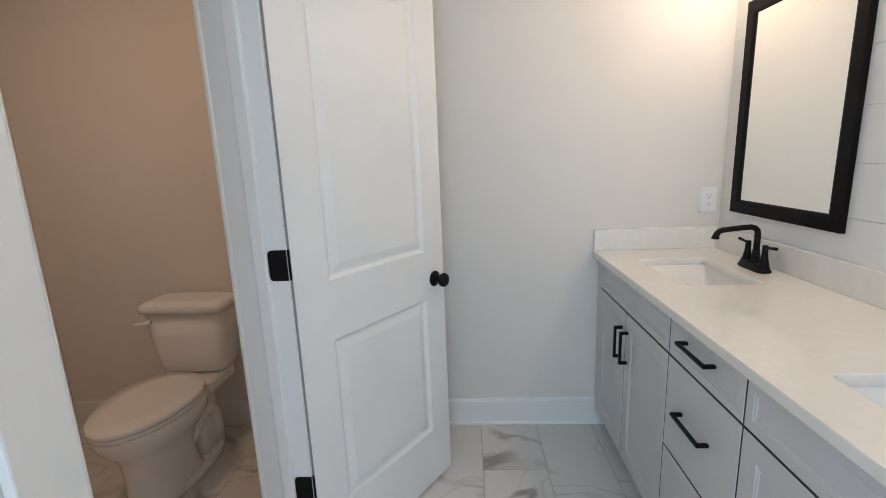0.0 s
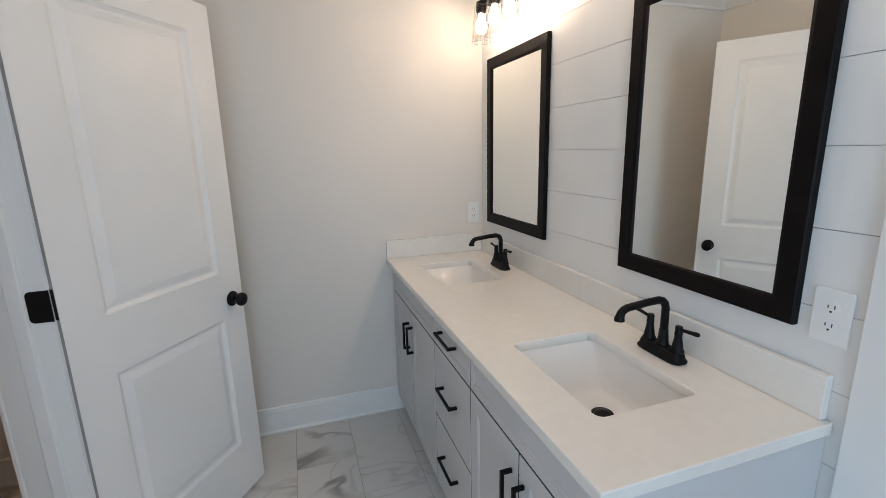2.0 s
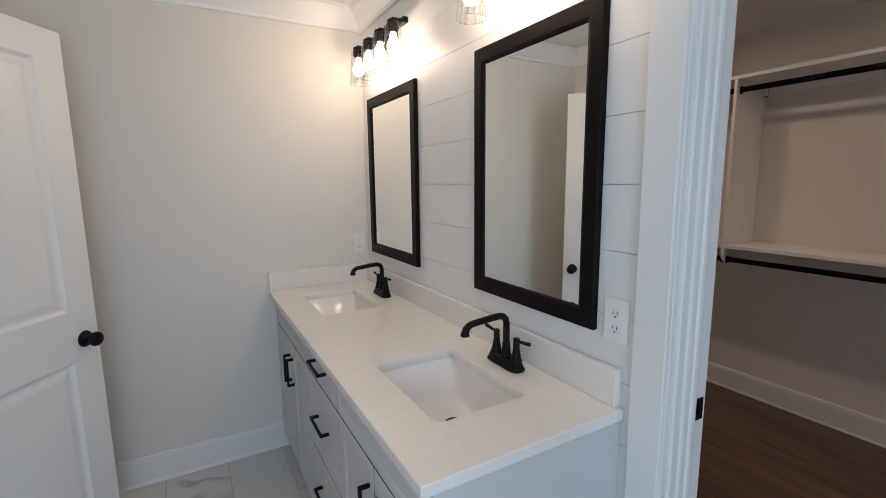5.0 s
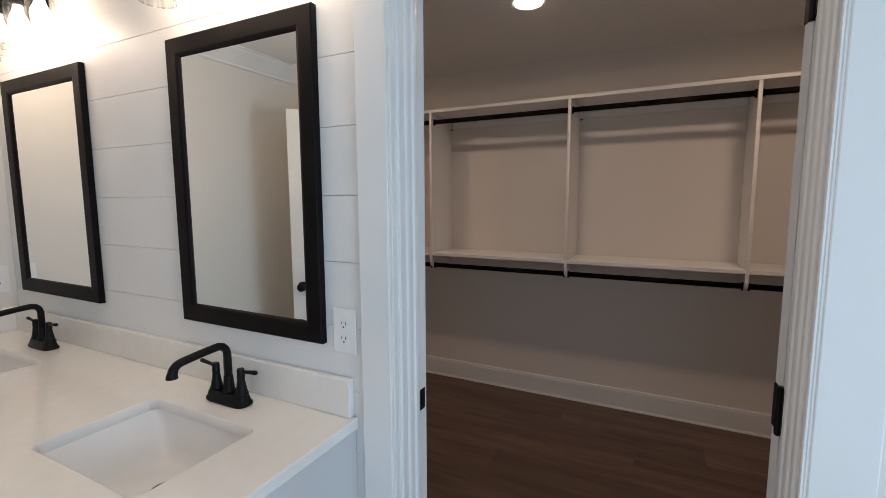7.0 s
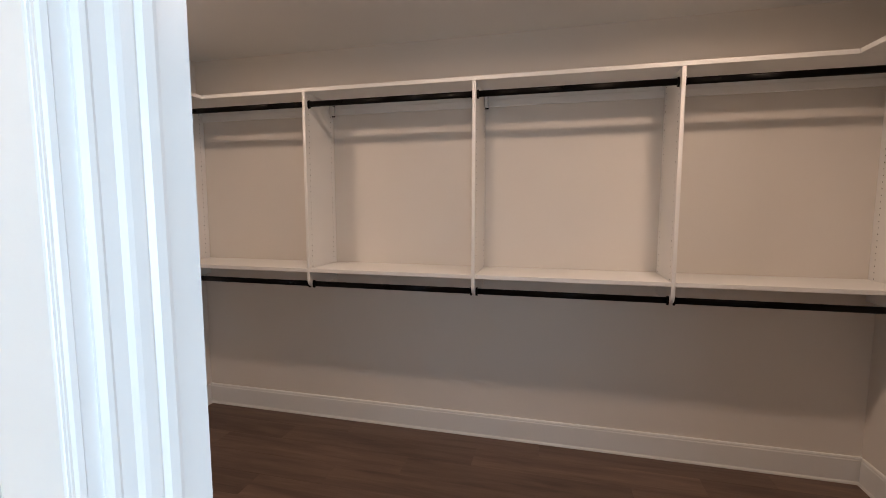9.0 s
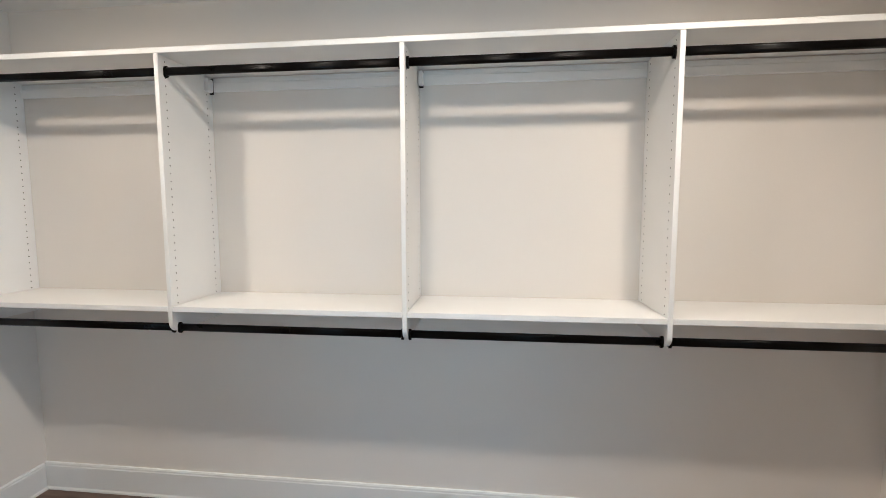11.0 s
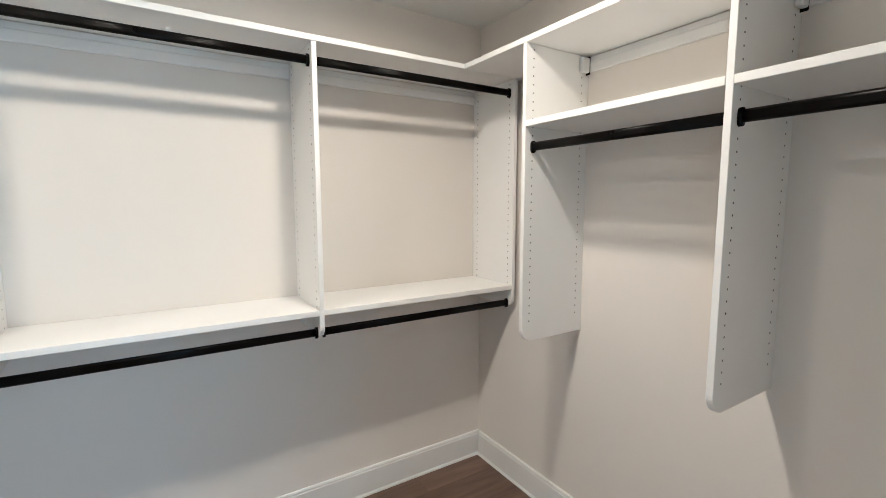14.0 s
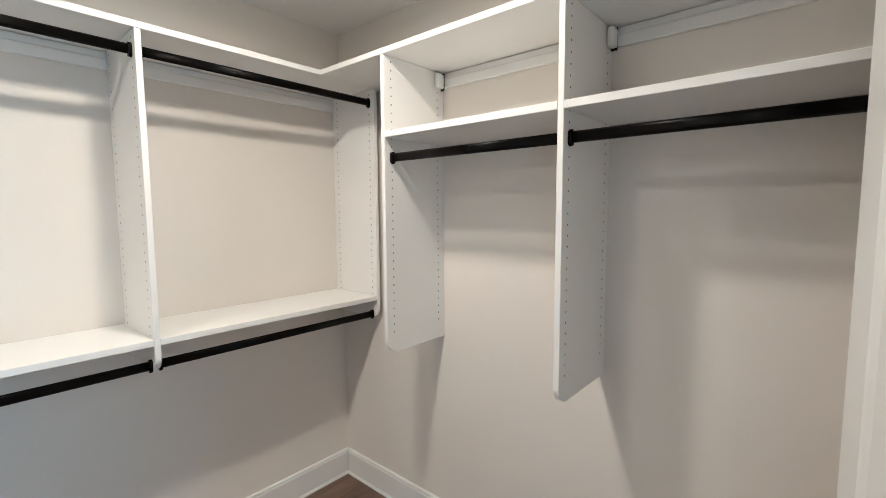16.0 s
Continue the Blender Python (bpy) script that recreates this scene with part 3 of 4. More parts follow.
for za, zb, pz in ((0.762, 0.889, 0.842), (0.443, 0.755, 0.612), (0.108, 0.436, 0.305)):
    d = shaker("drawer_front", Y1 + g, Y2 - g, za, zb, c2, flat=za < 0.7)
    pull(d, 1.315, pz, 0.160, False)

top = thing("vanity_worktop", (3.28, 1.36, 0.90), "off-white quartz worktop with low splashbacks", "countertop")
SINKS = (0.824, 1.876)
TAPS = (0.818, 1.872)
SXA, SXB, SHY = 3.117, 3.405, 0.206
xs = [2.981, SXA, SXB, VX - 0.002]
ys = [0.433, SINKS[0] - SHY, SINKS[0] + SHY, SINKS[1] - SHY, SINKS[1] + SHY, EY - 0.001]
bm = bmesh.new()
v = {(i, j, k): bm.verts.new((x, y, zz)) for i, x in enumerate(xs) for j, y in enumerate(ys) for k, zz in enumerate((0.90, TOP))}
solid = {(i, j) for i in range(3) for j in range(5)} - {(1, 1), (1, 3)}
for i, j in solid:
    bm.faces.new((v[i, j, 1], v[i + 1, j, 1], v[i + 1, j + 1, 1], v[i, j + 1, 1]))
    bm.faces.new((v[i, j, 0], v[i, j + 1, 0], v[i + 1, j + 1, 0], v[i + 1, j, 0]))
    for (di, dj), (p, q) in {(-1, 0): ((i, j), (i, j + 1)), (1, 0): ((i + 1, j), (i + 1, j + 1)), (0, -1): ((i, j), (i + 1, j)), (0, 1): ((i, j + 1), (i + 1, j + 1))}.items():
        if (i + di, j + dj) not in solid and (i + di, j + dj) not in ((1, 1), (1, 3)):
            bm.faces.new((v[(*p, 0)], v[(*q, 0)], v[(*q, 1)], v[(*p, 1)]))
bmesh.ops.recalc_face_normals(bm, faces=bm.faces)
sharp = [e for e in bm.edges if len(e.link_faces) == 2 and e.calc_face_angle() > 1]
bmesh.ops.bevel(bm, geom=sharp, offset=0.003, segments=2, affect="EDGES", profile=0.5)


def cutout(bm, x0, x1, y0, y1, rad=0.022, lip=0.003):
    """The rounded inner wall of a sink opening, with its eased upper edge and its four corner webs."""
    corners = ((x0, y0, 180), (x1, y0, 270), (x1, y1, 0), (x0, y1, 90))
    def loop(grow, z):
        pts = []
        for cx, cy, a0 in corners:
            ox, oy = cx + (rad if cx == x0 else -rad), cy + (rad if cy == y0 else -rad)
            for k in range(7):
                a = radians(a0 + 15 * k)
                pts.append(bm.verts.new((ox + (rad + grow) * math.cos(a), oy + (rad + grow) * math.sin(a), z)))
        return pts
    rings = [loop(0, TOP), loop(-0.0009, TOP - 0.0009), loop(-lip, TOP - lip), loop(-lip, 0.90)]
    for a, b in zip(rings, rings[1:]):
        for i in range(28):
            bm.faces.new((a[i], a[(i + 1) % 28], b[(i + 1) % 28], b[i])).smooth = True
    for c, (cx, cy, _) in enumerate(corners):
        for ring, z in ((rings[0], TOP), (rings[-1], 0.90)):
            tip = bm.verts.new((cx, cy, z))
            for k in range(6):
                bm.faces.new((tip, ring[c * 7 + k], ring[c * 7 + k + 1]))


for y in SINKS:
    cutout(bm, SXA, SXB, y - SHY, y + SHY)
part("slab", bm, QUARTZ, top)
part("backsplash", boxed(VX - 0.022, VX - 0.001, 0.448, EY - 0.022, TOP + 0.0005, 1.032, bevel=0.002, seg=2), QUARTZ, top)
part("side_splash", boxed(2.985, VX - 0.001, EY - 0.021, EY - 0.001, TOP + 0.0005, 1.032, bevel=0.002, seg=2), QUARTZ, top)


def sink(y):
    t = thing("sink", (3.26, y, 0.77), "white ceramic rectangular undermount sink with black drain", "sink", "vanity sinks")
    bm = bmesh.new()
    nu, nv = 30, 22
    xa, xb, ya, yb = SXA - 0.0008, SXB + 0.0008, y - SHY - 0.0008, y + SHY + 0.0008
    def depth(u, w):
        ramp, wall, k = (1 - abs(u)) * SHY * 1.05, (1 - abs(w)) * 0.144 * 3.6, 0.0065
        low = 0.104 + 0.012 * (1 - abs(u))
        s = -k * math.log(math.exp(-ramp / k) + math.exp(-wall / k) + math.exp(-low / k))
        return 0.9035 - max(0.0, s)
    grid = [[bm.verts.new(((xa + xb) / 2 + w * (xb - xa) / 2, (ya + yb) / 2 + u * (yb - ya) / 2, depth(u, w))) for w in [math.sin(math.pi / 2 * (2 * k / nv - 1)) for k in range(nv + 1)]] for u in [math.sin(math.pi / 2 * (2 * k / nu - 1)) for k in range(nu + 1)]]
    low = [[bm.verts.new((p.co.x, p.co.y, p.co.z - 0.014)) for p in row] for row in grid]
    for i in range(nu):
        for j in range(nv):
            bm.faces.new((grid[i][j], grid[i][j + 1], grid[i + 1][j + 1], grid[i + 1][j])).smooth = True
            bm.faces.new((low[i][j], low[i + 1][j], low[i + 1][j + 1], low[i][j + 1])).smooth = True
    for i in range(nu):
        for j in (0, nv):
            bm.faces.new((grid[i][j], grid[i + 1][j], low[i + 1][j], low[i][j]))
    for j in range(nv):
        for i in (0, nu):
            bm.faces.new((grid[i][j], grid[i][j + 1], low[i][j + 1], low[i][j]))
    part("basin", bm, CERAMIC, t)
    bm = bmesh.new()
    turned(bm, [(0.030, 0), (0.030, 0.003), (0.025, 0.005), (0.021, 0.004), (0.019, 0.007), (0.003, 0.009)], 3.282, y - 0.018, "z", 0.7905, 24)
    part("drain", bm, BLACK, t, "matte black drain stopper")


def faucet(y):
    t = thing("faucet", (3.48, y, TOP), "matte black two-handle faucet on the worktop", "faucet", "vanity faucets")
    bm = bmesh.new()
    rings = []
    for k, h in ((0.002, 0.0), (0.0, 0.002), (0.0, 0.008), (0.002, 0.010), (0.004, 0.012), (0.0075, 0.026), (0.0095, 0.0285), (0.012, 0.029)):
        hw, hl = 0.028 - k, 0.078 - k
        rings.append([(3.482 + hw * math.copysign(abs(math.cos(a)) ** 0.6, math.cos(a)), y + hl * math.copysign(abs(math.sin(a)) ** 0.4, math.sin(a)), TOP + 0.0005 + h) for a in (2 * math.pi * i / 40 for i in range(40))])
    loft(bm, rings)
    part("base_plate", bm, BLACK, t)
    bm = bmesh.new()
    turned(bm, [(0.018, 0), (0.018, 0.005), (0.0155, 0.008), (0.0150, 0.012), (0.0125, 0.040), (0.0125, 0.046), (0.0115, 0.048)], 3.484, y, "z", TOP + 0.028, 20)
    part("spout_collar", bm, BLACK, t)
    bm = bmesh.new()
    path = [(3.484, 0.985), (3.484, 1.04), (3.484, 1.068), (3.480, 1.082), (3.471, 1.091), (3.458, 1.095), (3.42, 1.093), (3.38, 1.089), (3.352, 1.086), (3.341, 1.082), (3.333, 1.074), (3.329, 1.063), (3.328, 1.057), (3.328, 1.053)]
    tube(bm, [(x, y, zz) for x, zz in path], [0.0112, 0.0110, 0.0108, 0.0108, 0.0108, 0.0108, 0.0106, 0.0106, 0.0106, 0.0108, 0.0112, 0.0122, 0.0140, 0.0140], 18)
    part("spout", bm, BLACK, t)
    for s in (-1, 1):
        bm = bmesh.new()
        turned(bm, [(0.0185, 0), (0.0185, 0.005), (0.0165, 0.008), (0.0155, 0.011), (0.0105, 0.040), (0.0098, 0.050), (0.0108, 0.052), (0.0108, 0.055), (0.0098, 0.057), (0.0100, 0.072), (0.0085, 0.075)], 3.484, y + s * 0.051, "z", TOP + 0.028, 20)
        h = part("handle_base", bm, BLACK, t)
        bm = bmesh.new()
        tube(bm, [(3.484, y + s * d, TOP + zz) for d, zz in ((0.052, 0.094), (0.068, 0.096), (0.092, 0.099), (0.110, 0.101), (0.114, 0.1012))], [0.0052, 0.0048, 0.0054, 0.0064, 0.004], 12)
        part("lever", bm, BLACK, h)


for y in SINKS:
    sink(y)
for y in TAPS:
    faucet(y)


def mirror(y0, y1, z0, z1):
    t = thing("wall_mirror", (VX, (y0 + y1) / 2, z0), "black framed rectangular mirror hung on shiplap", "mirror", "vanity mirrors")
    bm = bmesh.new()
    w = 0.056
    prof = [(0, VX - 0.001), (0, VX - 0.018), (0.003, VX - 0.0210), (w - 0.012, VX - 0.0205), (w - 0.004, VX - 0.018), (w, VX - 0.012), (w, VX - 0.001)]
    rows = []
    for k, x in prof:
        rows.append([(x, y0 + k, z0 + k), (x, y1 - k, z0 + k), (x, y1 - k, z1 - k), (x, y0 + k, z1 - k)])
    loft(bm, rows, closed=True)
    for f in bm.faces:
        f.smooth = False
    part("frame", bm, FRAME, t)
    part("mirror_glass", boxed(VX - 0.012, VX - 0.006, y0 + w - 0.006, y1 - w + 0.006, z0 + w - 0.006, z1 - w + 0.006), MIRROR, t, "clear silvered mirror glass")


mirror(0.533, 1.103, 1.115, 1.966)
mirror(1.588, 2.186, 1.115, 1.971)


def outlet(m):
    """A duplex outlet, drawn on the plane x = 0 with its face towards -x."""
    t = thing("wall_outlet", (0, 0, 0), "white duplex wall outlet", "outlet", "wall outlets")
    part("cover_plate", boxed(-0.006, 0, -0.037, 0.037, -0.059, 0.059, bevel=0.0025, seg=2), PLASTIC, t)
    for s in (-1, 1):
        bm = bmesh.new()
        zc = s * 0.0195
        ring = [(0.0165 * max(-0.93, min(0.93, math.cos(a) * 1.05)), zc + 0.0145 * math.sin(a)) for a in (2 * math.pi * i / 24 for i in range(24))]
        prism(bm, ring, "x", -0.0078, -0.0055)
        r = part("receptacle", bm, PLASTIC, t)
        bm = bmesh.new()
        box(bm, -0.0083, -0.0076, -0.0072, -0.0052, zc - 0.002, zc + 0.007)
        box(bm, -0.0083, -0.0076, 0.0052, 0.0072, zc - 0.001, zc + 0.006)
        turned(bm, [(0.0024, -0.0083), (0.0024, -0.0076)], 0, zc - 0.008, "x", 0, 10)
        # dark pieces on the face, coloured as the shade inside the slots
        part("slots", bm, SLOT, r)
    bm = bmesh.new()
    turned(bm, [(0.003, -0.0068), (0.003, -0.0055)], 0, 0, "x", 0, 10)
    part("screw", bm, PLASTIC, t)
    t.matrix_basis = m


outlet(pose(VX, 0.4705, 1.155))
outlet(pose(3.510, EY, 1.156, 0, 0, 90))


def vanity_light(yc):
    t = thing("vanity_light", (VX, yc, 2.2), "four-lamp black bar light with clear glass shades", "wall light", "vanity lights")
    part("backplate", boxed(VX - 0.022, VX - 0.0005, yc - 0.06, yc + 0.06, 2.165, 2.28, bevel=0.004, seg=2), BLACK, t)
    part("bar", boxed(VX - 0.062, VX - 0.036, yc - 0.252, yc + 0.252, 2.202, 2.226, bevel=0.002), BLACK, t)
    part("arm", boxed(VX - 0.04, VX - 0.02, yc - 0.012, yc + 0.012, 2.204, 2.224), BLACK, t)
    for i in range(4):
        y = yc + (i - 1.5) * 0.152
        x = VX - 0.10
        bm = bmesh.new()
        box(bm, x - 0.006, VX - 0.05, y - 0.006, y + 0.006, 2.208, 2.220)
        turned(bm, [(0.010, 0.074), (0.022, 0.072), (0.0255, 0.068), (0.0255, 0.030), (0.023, 0.026), (0.018, 0.020)], x, y, "z", 2.138, 20)
        part("socket", bm, BLACK, t)
        bm = bmesh.new()
        prof = [(0.0285, 0.205), (0.032, 0.200), (0.034, 0.19), (0.0375, 0.14), (0.041, 0.09), (0.048, 0.002), (0.0485, 0.0), (0.0475, -0.0015), (0.0455, 0.0), (0.046, 0.003)]
        ribs = 40
        rows = []
        for r, h in prof:
            k2 = 0.0007 if h < 0.19 else 0.0
            rows.append([(x + (r + k2 * (k % 2)) * math.cos(2 * math.pi * k / ribs), y + (r + k2 * (k % 2)) * math.sin(2 * math.pi * k / ribs), 2.026 + h * 0.835) for k in range(ribs)])
        loft(bm, rows, cap=False)
        s = part("glass_shade", bm, SHADE, t, "clear ribbed glass shade")
        bm = bmesh.new()
        turned(bm, [(0.004, 0.0), (0.018, 0.006), (0.026, 0.018), (0.029, 0.032), (0.026, 0.048), (0.017, 0.068), (0.013, 0.085), (0.013, 0.092)], x, y, "z", 2.066, 20)
        b = part("bulb", bm, BULB, t, "glowing warm bulb")
        b.visible_shadow = False
        lamp("vanity_lamp", "POINT", BULB_POWER, BULB_COLOR, pose(x, y, 2.092), 0.007)


vanity_light(1.845)
vanity_light(0.770)

# ---- toilet ----
toilet = thing("toilet", (1.0, 1.9, 0), "white ceramic two-piece toilet with closed lid", "toilet")


def egg(a, yf, yb, z, cx=1.0, n=36, sq=2.0, yc=None):
    """A ring, longer and rounder to the front."""
    yc = yb - (yb - yf) * 0.42 if yc is None else yc
    ring = []
    for i in range(n):
        t = 2 * math.pi * i / n
        c, s = math.cos(t), math.sin(t)
        c, s = math.copysign(abs(c) ** (2 / sq), c), math.copysign(abs(s) ** (2 / sq), s)
        ring.append((cx + a * c, yc + s * ((yb - yc) if s > 0 else (yc - yf)), z))
    return ring


bm = bmesh.new()
loft(bm, [egg(0.112, 1.632, 2.00, 0.0, sq=2.4), egg(0.112, 1.632, 2.00, 0.02, sq=2.4), egg(0.108, 1.640, 1.99, 0.05, sq=2.4), egg(0.106, 1.645, 1.97, 0.13, sq=2.3), egg(0.112, 1.638, 1.97, 0.20, sq=2.2), egg(0.120, 1.628, 2.00, 0.245, sq=2.1), egg(0.146, 1.598, 2.04, 0.285, sq=2.1), egg(0.172, 1.564, 2.07, 0.325), egg(0.185, 1.546, 2.07, 0.368), egg(0.186, 1.544, 2.07, 0.388), egg(0.181, 1.552, 2.065, 0.397)])
part("bowl", bm, CERAMIC, toilet)
bm = bmesh.new()
loft(bm, [egg(0.128, 1.70, 2.17, 0.0, sq=2.6), egg(0.130, 1.70, 2.17, 0.008, sq=2.6), egg(0.129, 1.70, 2.17, 0.030, sq=2.6), egg(0.124, 1.705, 2.165, 0.038, sq=2.6), egg(0.110, 1.72, 2.15, 0.040, sq=2.6)])
part("foot", bm, CERAMIC, toilet)
for s in (1, -1):
    bm = bmesh.new()
    tube(bm, [(1 + s * 0.045, 1.86, 0.12), (1 + s * 0.062, 1.93, 0.19), (1 + s * 0.066, 1.99, 0.245), (1 + s * 0.066, 2.05, 0.25), (1 + s * 0.064, 2.10, 0.20), (1 + s * 0.062, 2.115, 0.12), (1 + s * 0.060, 2.115, 0.03)], [0.038, 0.044, 0.047, 0.047, 0.046, 0.046, 0.048], 18)
    part("trapway", bm, CERAMIC, toilet)
bm = bmesh.new()
box(bm, 0.91, 1.09, 1.98, 2.14, 0.02, 0.34, 0.03, 3)
part("rear_body", bm, CERAMIC, toilet)
part("deck", boxed(0.86, 1.14, 2.02, 2.25, 0.33, 0.40, bevel=0.02, seg=3), CERAMIC, toilet)
bm = bmesh.new()
turned(bm, [(0.017, 0), (0.017, 0.008), (0.012, 0.016), (0.003, 0.019)], 1.108, 1.955, "z", 0.037, 16)
part("bolt_cap", bm, PLASTIC, toilet)
bm = bmesh.new()
loft(bm, [egg(0.183, 1.542, 2.045, 0.3975), egg(0.188, 1.537, 2.05, 0.402), egg(0.188, 1.537, 2.05, 0.412), egg(0.184, 1.541, 2.047, 0.417)])
part("seat", bm, SEAT, toilet)
bm = bmesh.new()
loft(bm, [egg(0.186, 1.540, 2.048, 0.4185), egg(0.190, 1.535, 2.05, 0.423), egg(0.190, 1.535, 2.05, 0.434), egg(0.184, 1.542, 2.046, 0.441), egg(0.12, 1.62, 2.0, 0.4445)])
part("lid", bm, SEAT, toilet)
bm = bmesh.new()
loft(bm, [egg(0.125, 2.125, 2.255, 0.402, sq=5, yc=2.19), egg(0.150, 2.108, 2.265, 0.408, sq=5, yc=2.19), egg(0.164, 2.098, 2.270, 0.422, sq=5, yc=2.19), egg(0.172, 2.092, 2.272, 0.450, sq=5, yc=2.19), egg(0.188, 2.082, 2.275, 0.60, sq=6, yc=2.19), egg(0.198, 2.074, 2.275, 0.722, sq=6, yc=2.19)])
part("tank", bm, CERAMIC, toilet)
bm = bmesh.new()
loft(bm, [egg(0.199, 2.074, 2.278, 0.723, sq=7, yc=2.19), egg(0.211, 2.058, 2.28, 0.728, sq=7, yc=2.19), egg(0.212, 2.057, 2.28, 0.752, sq=7, yc=2.19), egg(0.208, 2.061, 2.278, 0.763, sq=6, yc=2.19), egg(0.198, 2.072, 2.273, 0.773, sq=5, yc=2.19), egg(0.165, 2.11, 2.25, 0.777, sq=5, yc=2.19)])
part("tank_lid", bm, CERAMIC, toilet)
bm = bmesh.new()
tube(bm, [(0.845, 2.082, 0.683), (0.845, 2.062, 0.683), (0.838, 2.054, 0.682), (0.812, 2.052, 0.680), (0.788, 2.054, 0.678)], [0.014, 0.012, 0.010, 0.009, 0.008], 12, 0.8)
part("flush_lever", bm, PLASTIC, toilet)

# ---- closet organizers ----
THK = 0.019
HANG_X = BACK - 0.342


def hole_sheet(points, r=0.0032):
    """Small dark discs that paint the shade inside peg holes: (centre, outward normal)."""
    bm = bmesh.new()
    for p, nrm in points:
        p, nrm = Vector(p), Vector(nrm)
        u = nrm.orthogonal().normalized()
        w = nrm.cross(u)
        bm.faces.new([bm.verts.new(p + nrm * 0.0004 + r * (math.cos(a) * u + math.sin(a) * w)) for a in (math.pi * i / 4 for i in range(8))])
    return bm


def panel_outline(f, b, z0, z1, r):
    """Side outline of an upright (front, back, bottom, top) with its lower front corner rounded."""
    s = 1 if b > f else -1
    pts = [(b, z1), (b, z0)]
    for i in range(9):
        a = math.pi / 2 * i / 8
        pts.append((f + s * r * (1 - math.sin(a)), z0 + r * (1 - math.cos(a))))
    pts.append((f, z1))
    return pts


def upright(parent, axis, c, f, b, z0, z1, r, both=(True, True)):
    bm = bmesh.new()
    prism(bm, panel_outline(f, b, z0, z1, r), axis, c - THK / 2, c + THK / 2)
    bmesh.ops.recalc_face_normals(bm, faces=bm.faces)
    es = [e for e in bm.edges if len(e.link_faces) == 2 and e.calc_face_angle() > 1.2]
    bmesh.ops.bevel(bm, geom=es, offset=0.0012, segments=1, affect="EDGES")
    p = part("upright_panel", bm, MELA, parent)
    s = 1 if b > f else -1
    pts = []
    for k in range(int((z1 - z0 - 0.05) / 0.032)):
        z = z1 - 0.022 - 0.032 * k
        if z < z0 + 0.02:
            break
        for d in (f + s * 0.037, b - s * 0.040):
            for sgn, on in zip((1, -1), both):
                if on:
                    o = c + sgn * THK / 2
                    pts.append(((d, o, z), (0, sgn, 0)) if axis == "y" else ((o, d, z), (sgn, 0, 0)))
    h = part("peg_holes", hole_sheet(pts), HOLE, p, "rows of small peg holes, their shade painted as discs")
    h["kind"] = "stuff"
    return p


def oval(axis, a, b, c, z, hw=0.0085, hh=0.0165):
    bm = bmesh.new()
    ring = [(c + hw * math.copysign(min(1, abs(math.cos(t)) * 1.25), math.cos(t)), z + hh * math.sin(t)) for t in (2 * math.pi * i / 20 for i in range(20))]
    prism(bm, ring, axis, a, b, True)
    return bm


def rod(axis, a, b, c, z):
    at = (c, (a + b) / 2, z) if axis == "y" else ((a + b) / 2, c, z)
    t = thing("clothes_rod", at, "dark bronze oval clothes rod between white uprights", "clothes rod", "closet rods")
    part("tube", oval(axis, a + 0.002, b - 0.002, c, z), ROD, t)
    for e, s in ((a, 1), (b, -1)):
        bm = bmesh.new()
        ring = [(c + 0.0108 * math.cos(q), z + (0.006 if math.sin(q) > 0 else -0.009) + 0.016 * math.sin(q)) for q in (2 * math.pi * i / 20 for i in range(20))]
        prism(bm, ring, axis, min(e, e + s * 0.010), max(e, e + s * 0.010), True)
        part("flange", bm, ROD, t)


def bracket(parent, x, y, z, along):
    bm = bmesh.new()
    if along == "y":
        box(bm, x - 0.060, x - 0.019, y - 0.011, y + 0.011, z - 0.032, z + 0.028, 0.006, 2)
        plate = boxed(x - 0.0188, x - 0.0165, y - 0.009, y + 0.011, z - 0.038, z + 0.033)
    else:
        s = 1 if y < 0 else -1
        a, b = sorted((y + s * 0.019, y + s * 0.060))
        box(bm, x - 0.011, x + 0.011, a, b, z - 0.032, z + 0.028, 0.006, 2)
        a, b = sorted((y + s * 0.0165, y + s * 0.0188))
        plate = boxed(x - 0.009, x + 0.011, a, b, z - 0.038, z + 0.033)
    part("rail_bracket", bm, PLASTIC, parent, "white plastic bracket cover")
    # thin black plate paints the shaded gap between bracket and rail
    part("bracket_gap_shade", plate, BLACK, parent, "dark plate standing in for the shaded gap")


SH = 2.139          # top of the top shelf
back_unit = thing("closet_organizer", (BACK, 0.32, 0), "white melamine double-hang closet organizer along the back wall", "closet organizer", "closet organizers")
UP = (2.320, 1.314, 0.317, -0.678, -1.670)
for y in UP:
    upright(back_unit, "y", y, HANG_X, BACK - 0.001, 0.981, SH - 0.0225, 0.045)
part("top_shelf", boxed(HANG_X - 0.002, BACK - 0.001, RIGHT + 0.001, LEFT - 0.001, SH - 0.022, SH, bevel=0.0015), MELA, back_unit)
for a, b in zip(UP, UP[1:]):
    lo, hi = b + THK / 2 + 0.0005, a - THK / 2 - 0.0005
    part("lower_shelf", boxed(HANG_X + 0.001, BACK - 0.001, lo, hi, 1.071, 1.094, bevel=0.0015), MELA, back_unit)
    part("hang_rail", boxed(BACK - 0.016, BACK - 0.001, lo, hi, 2.048, 2.088, bevel=0.003), MELA, back_unit)
    part("rail_lip", boxed(BACK - 0.008, BACK - 0.001, lo, hi, 2.0885, 2.112, bevel=0.001), PLASTIC, back_unit)
    rod("y", lo, hi, HANG_X + 0.037, 2.056)
    rod("y", lo, hi, HANG_X + 0.037, 0.997)
for y in (1.314, 0.317, -0.678):
    bracket(back_unit, BACK - 0.001, y - THK / 2 - 0.012, 2.072, "y")


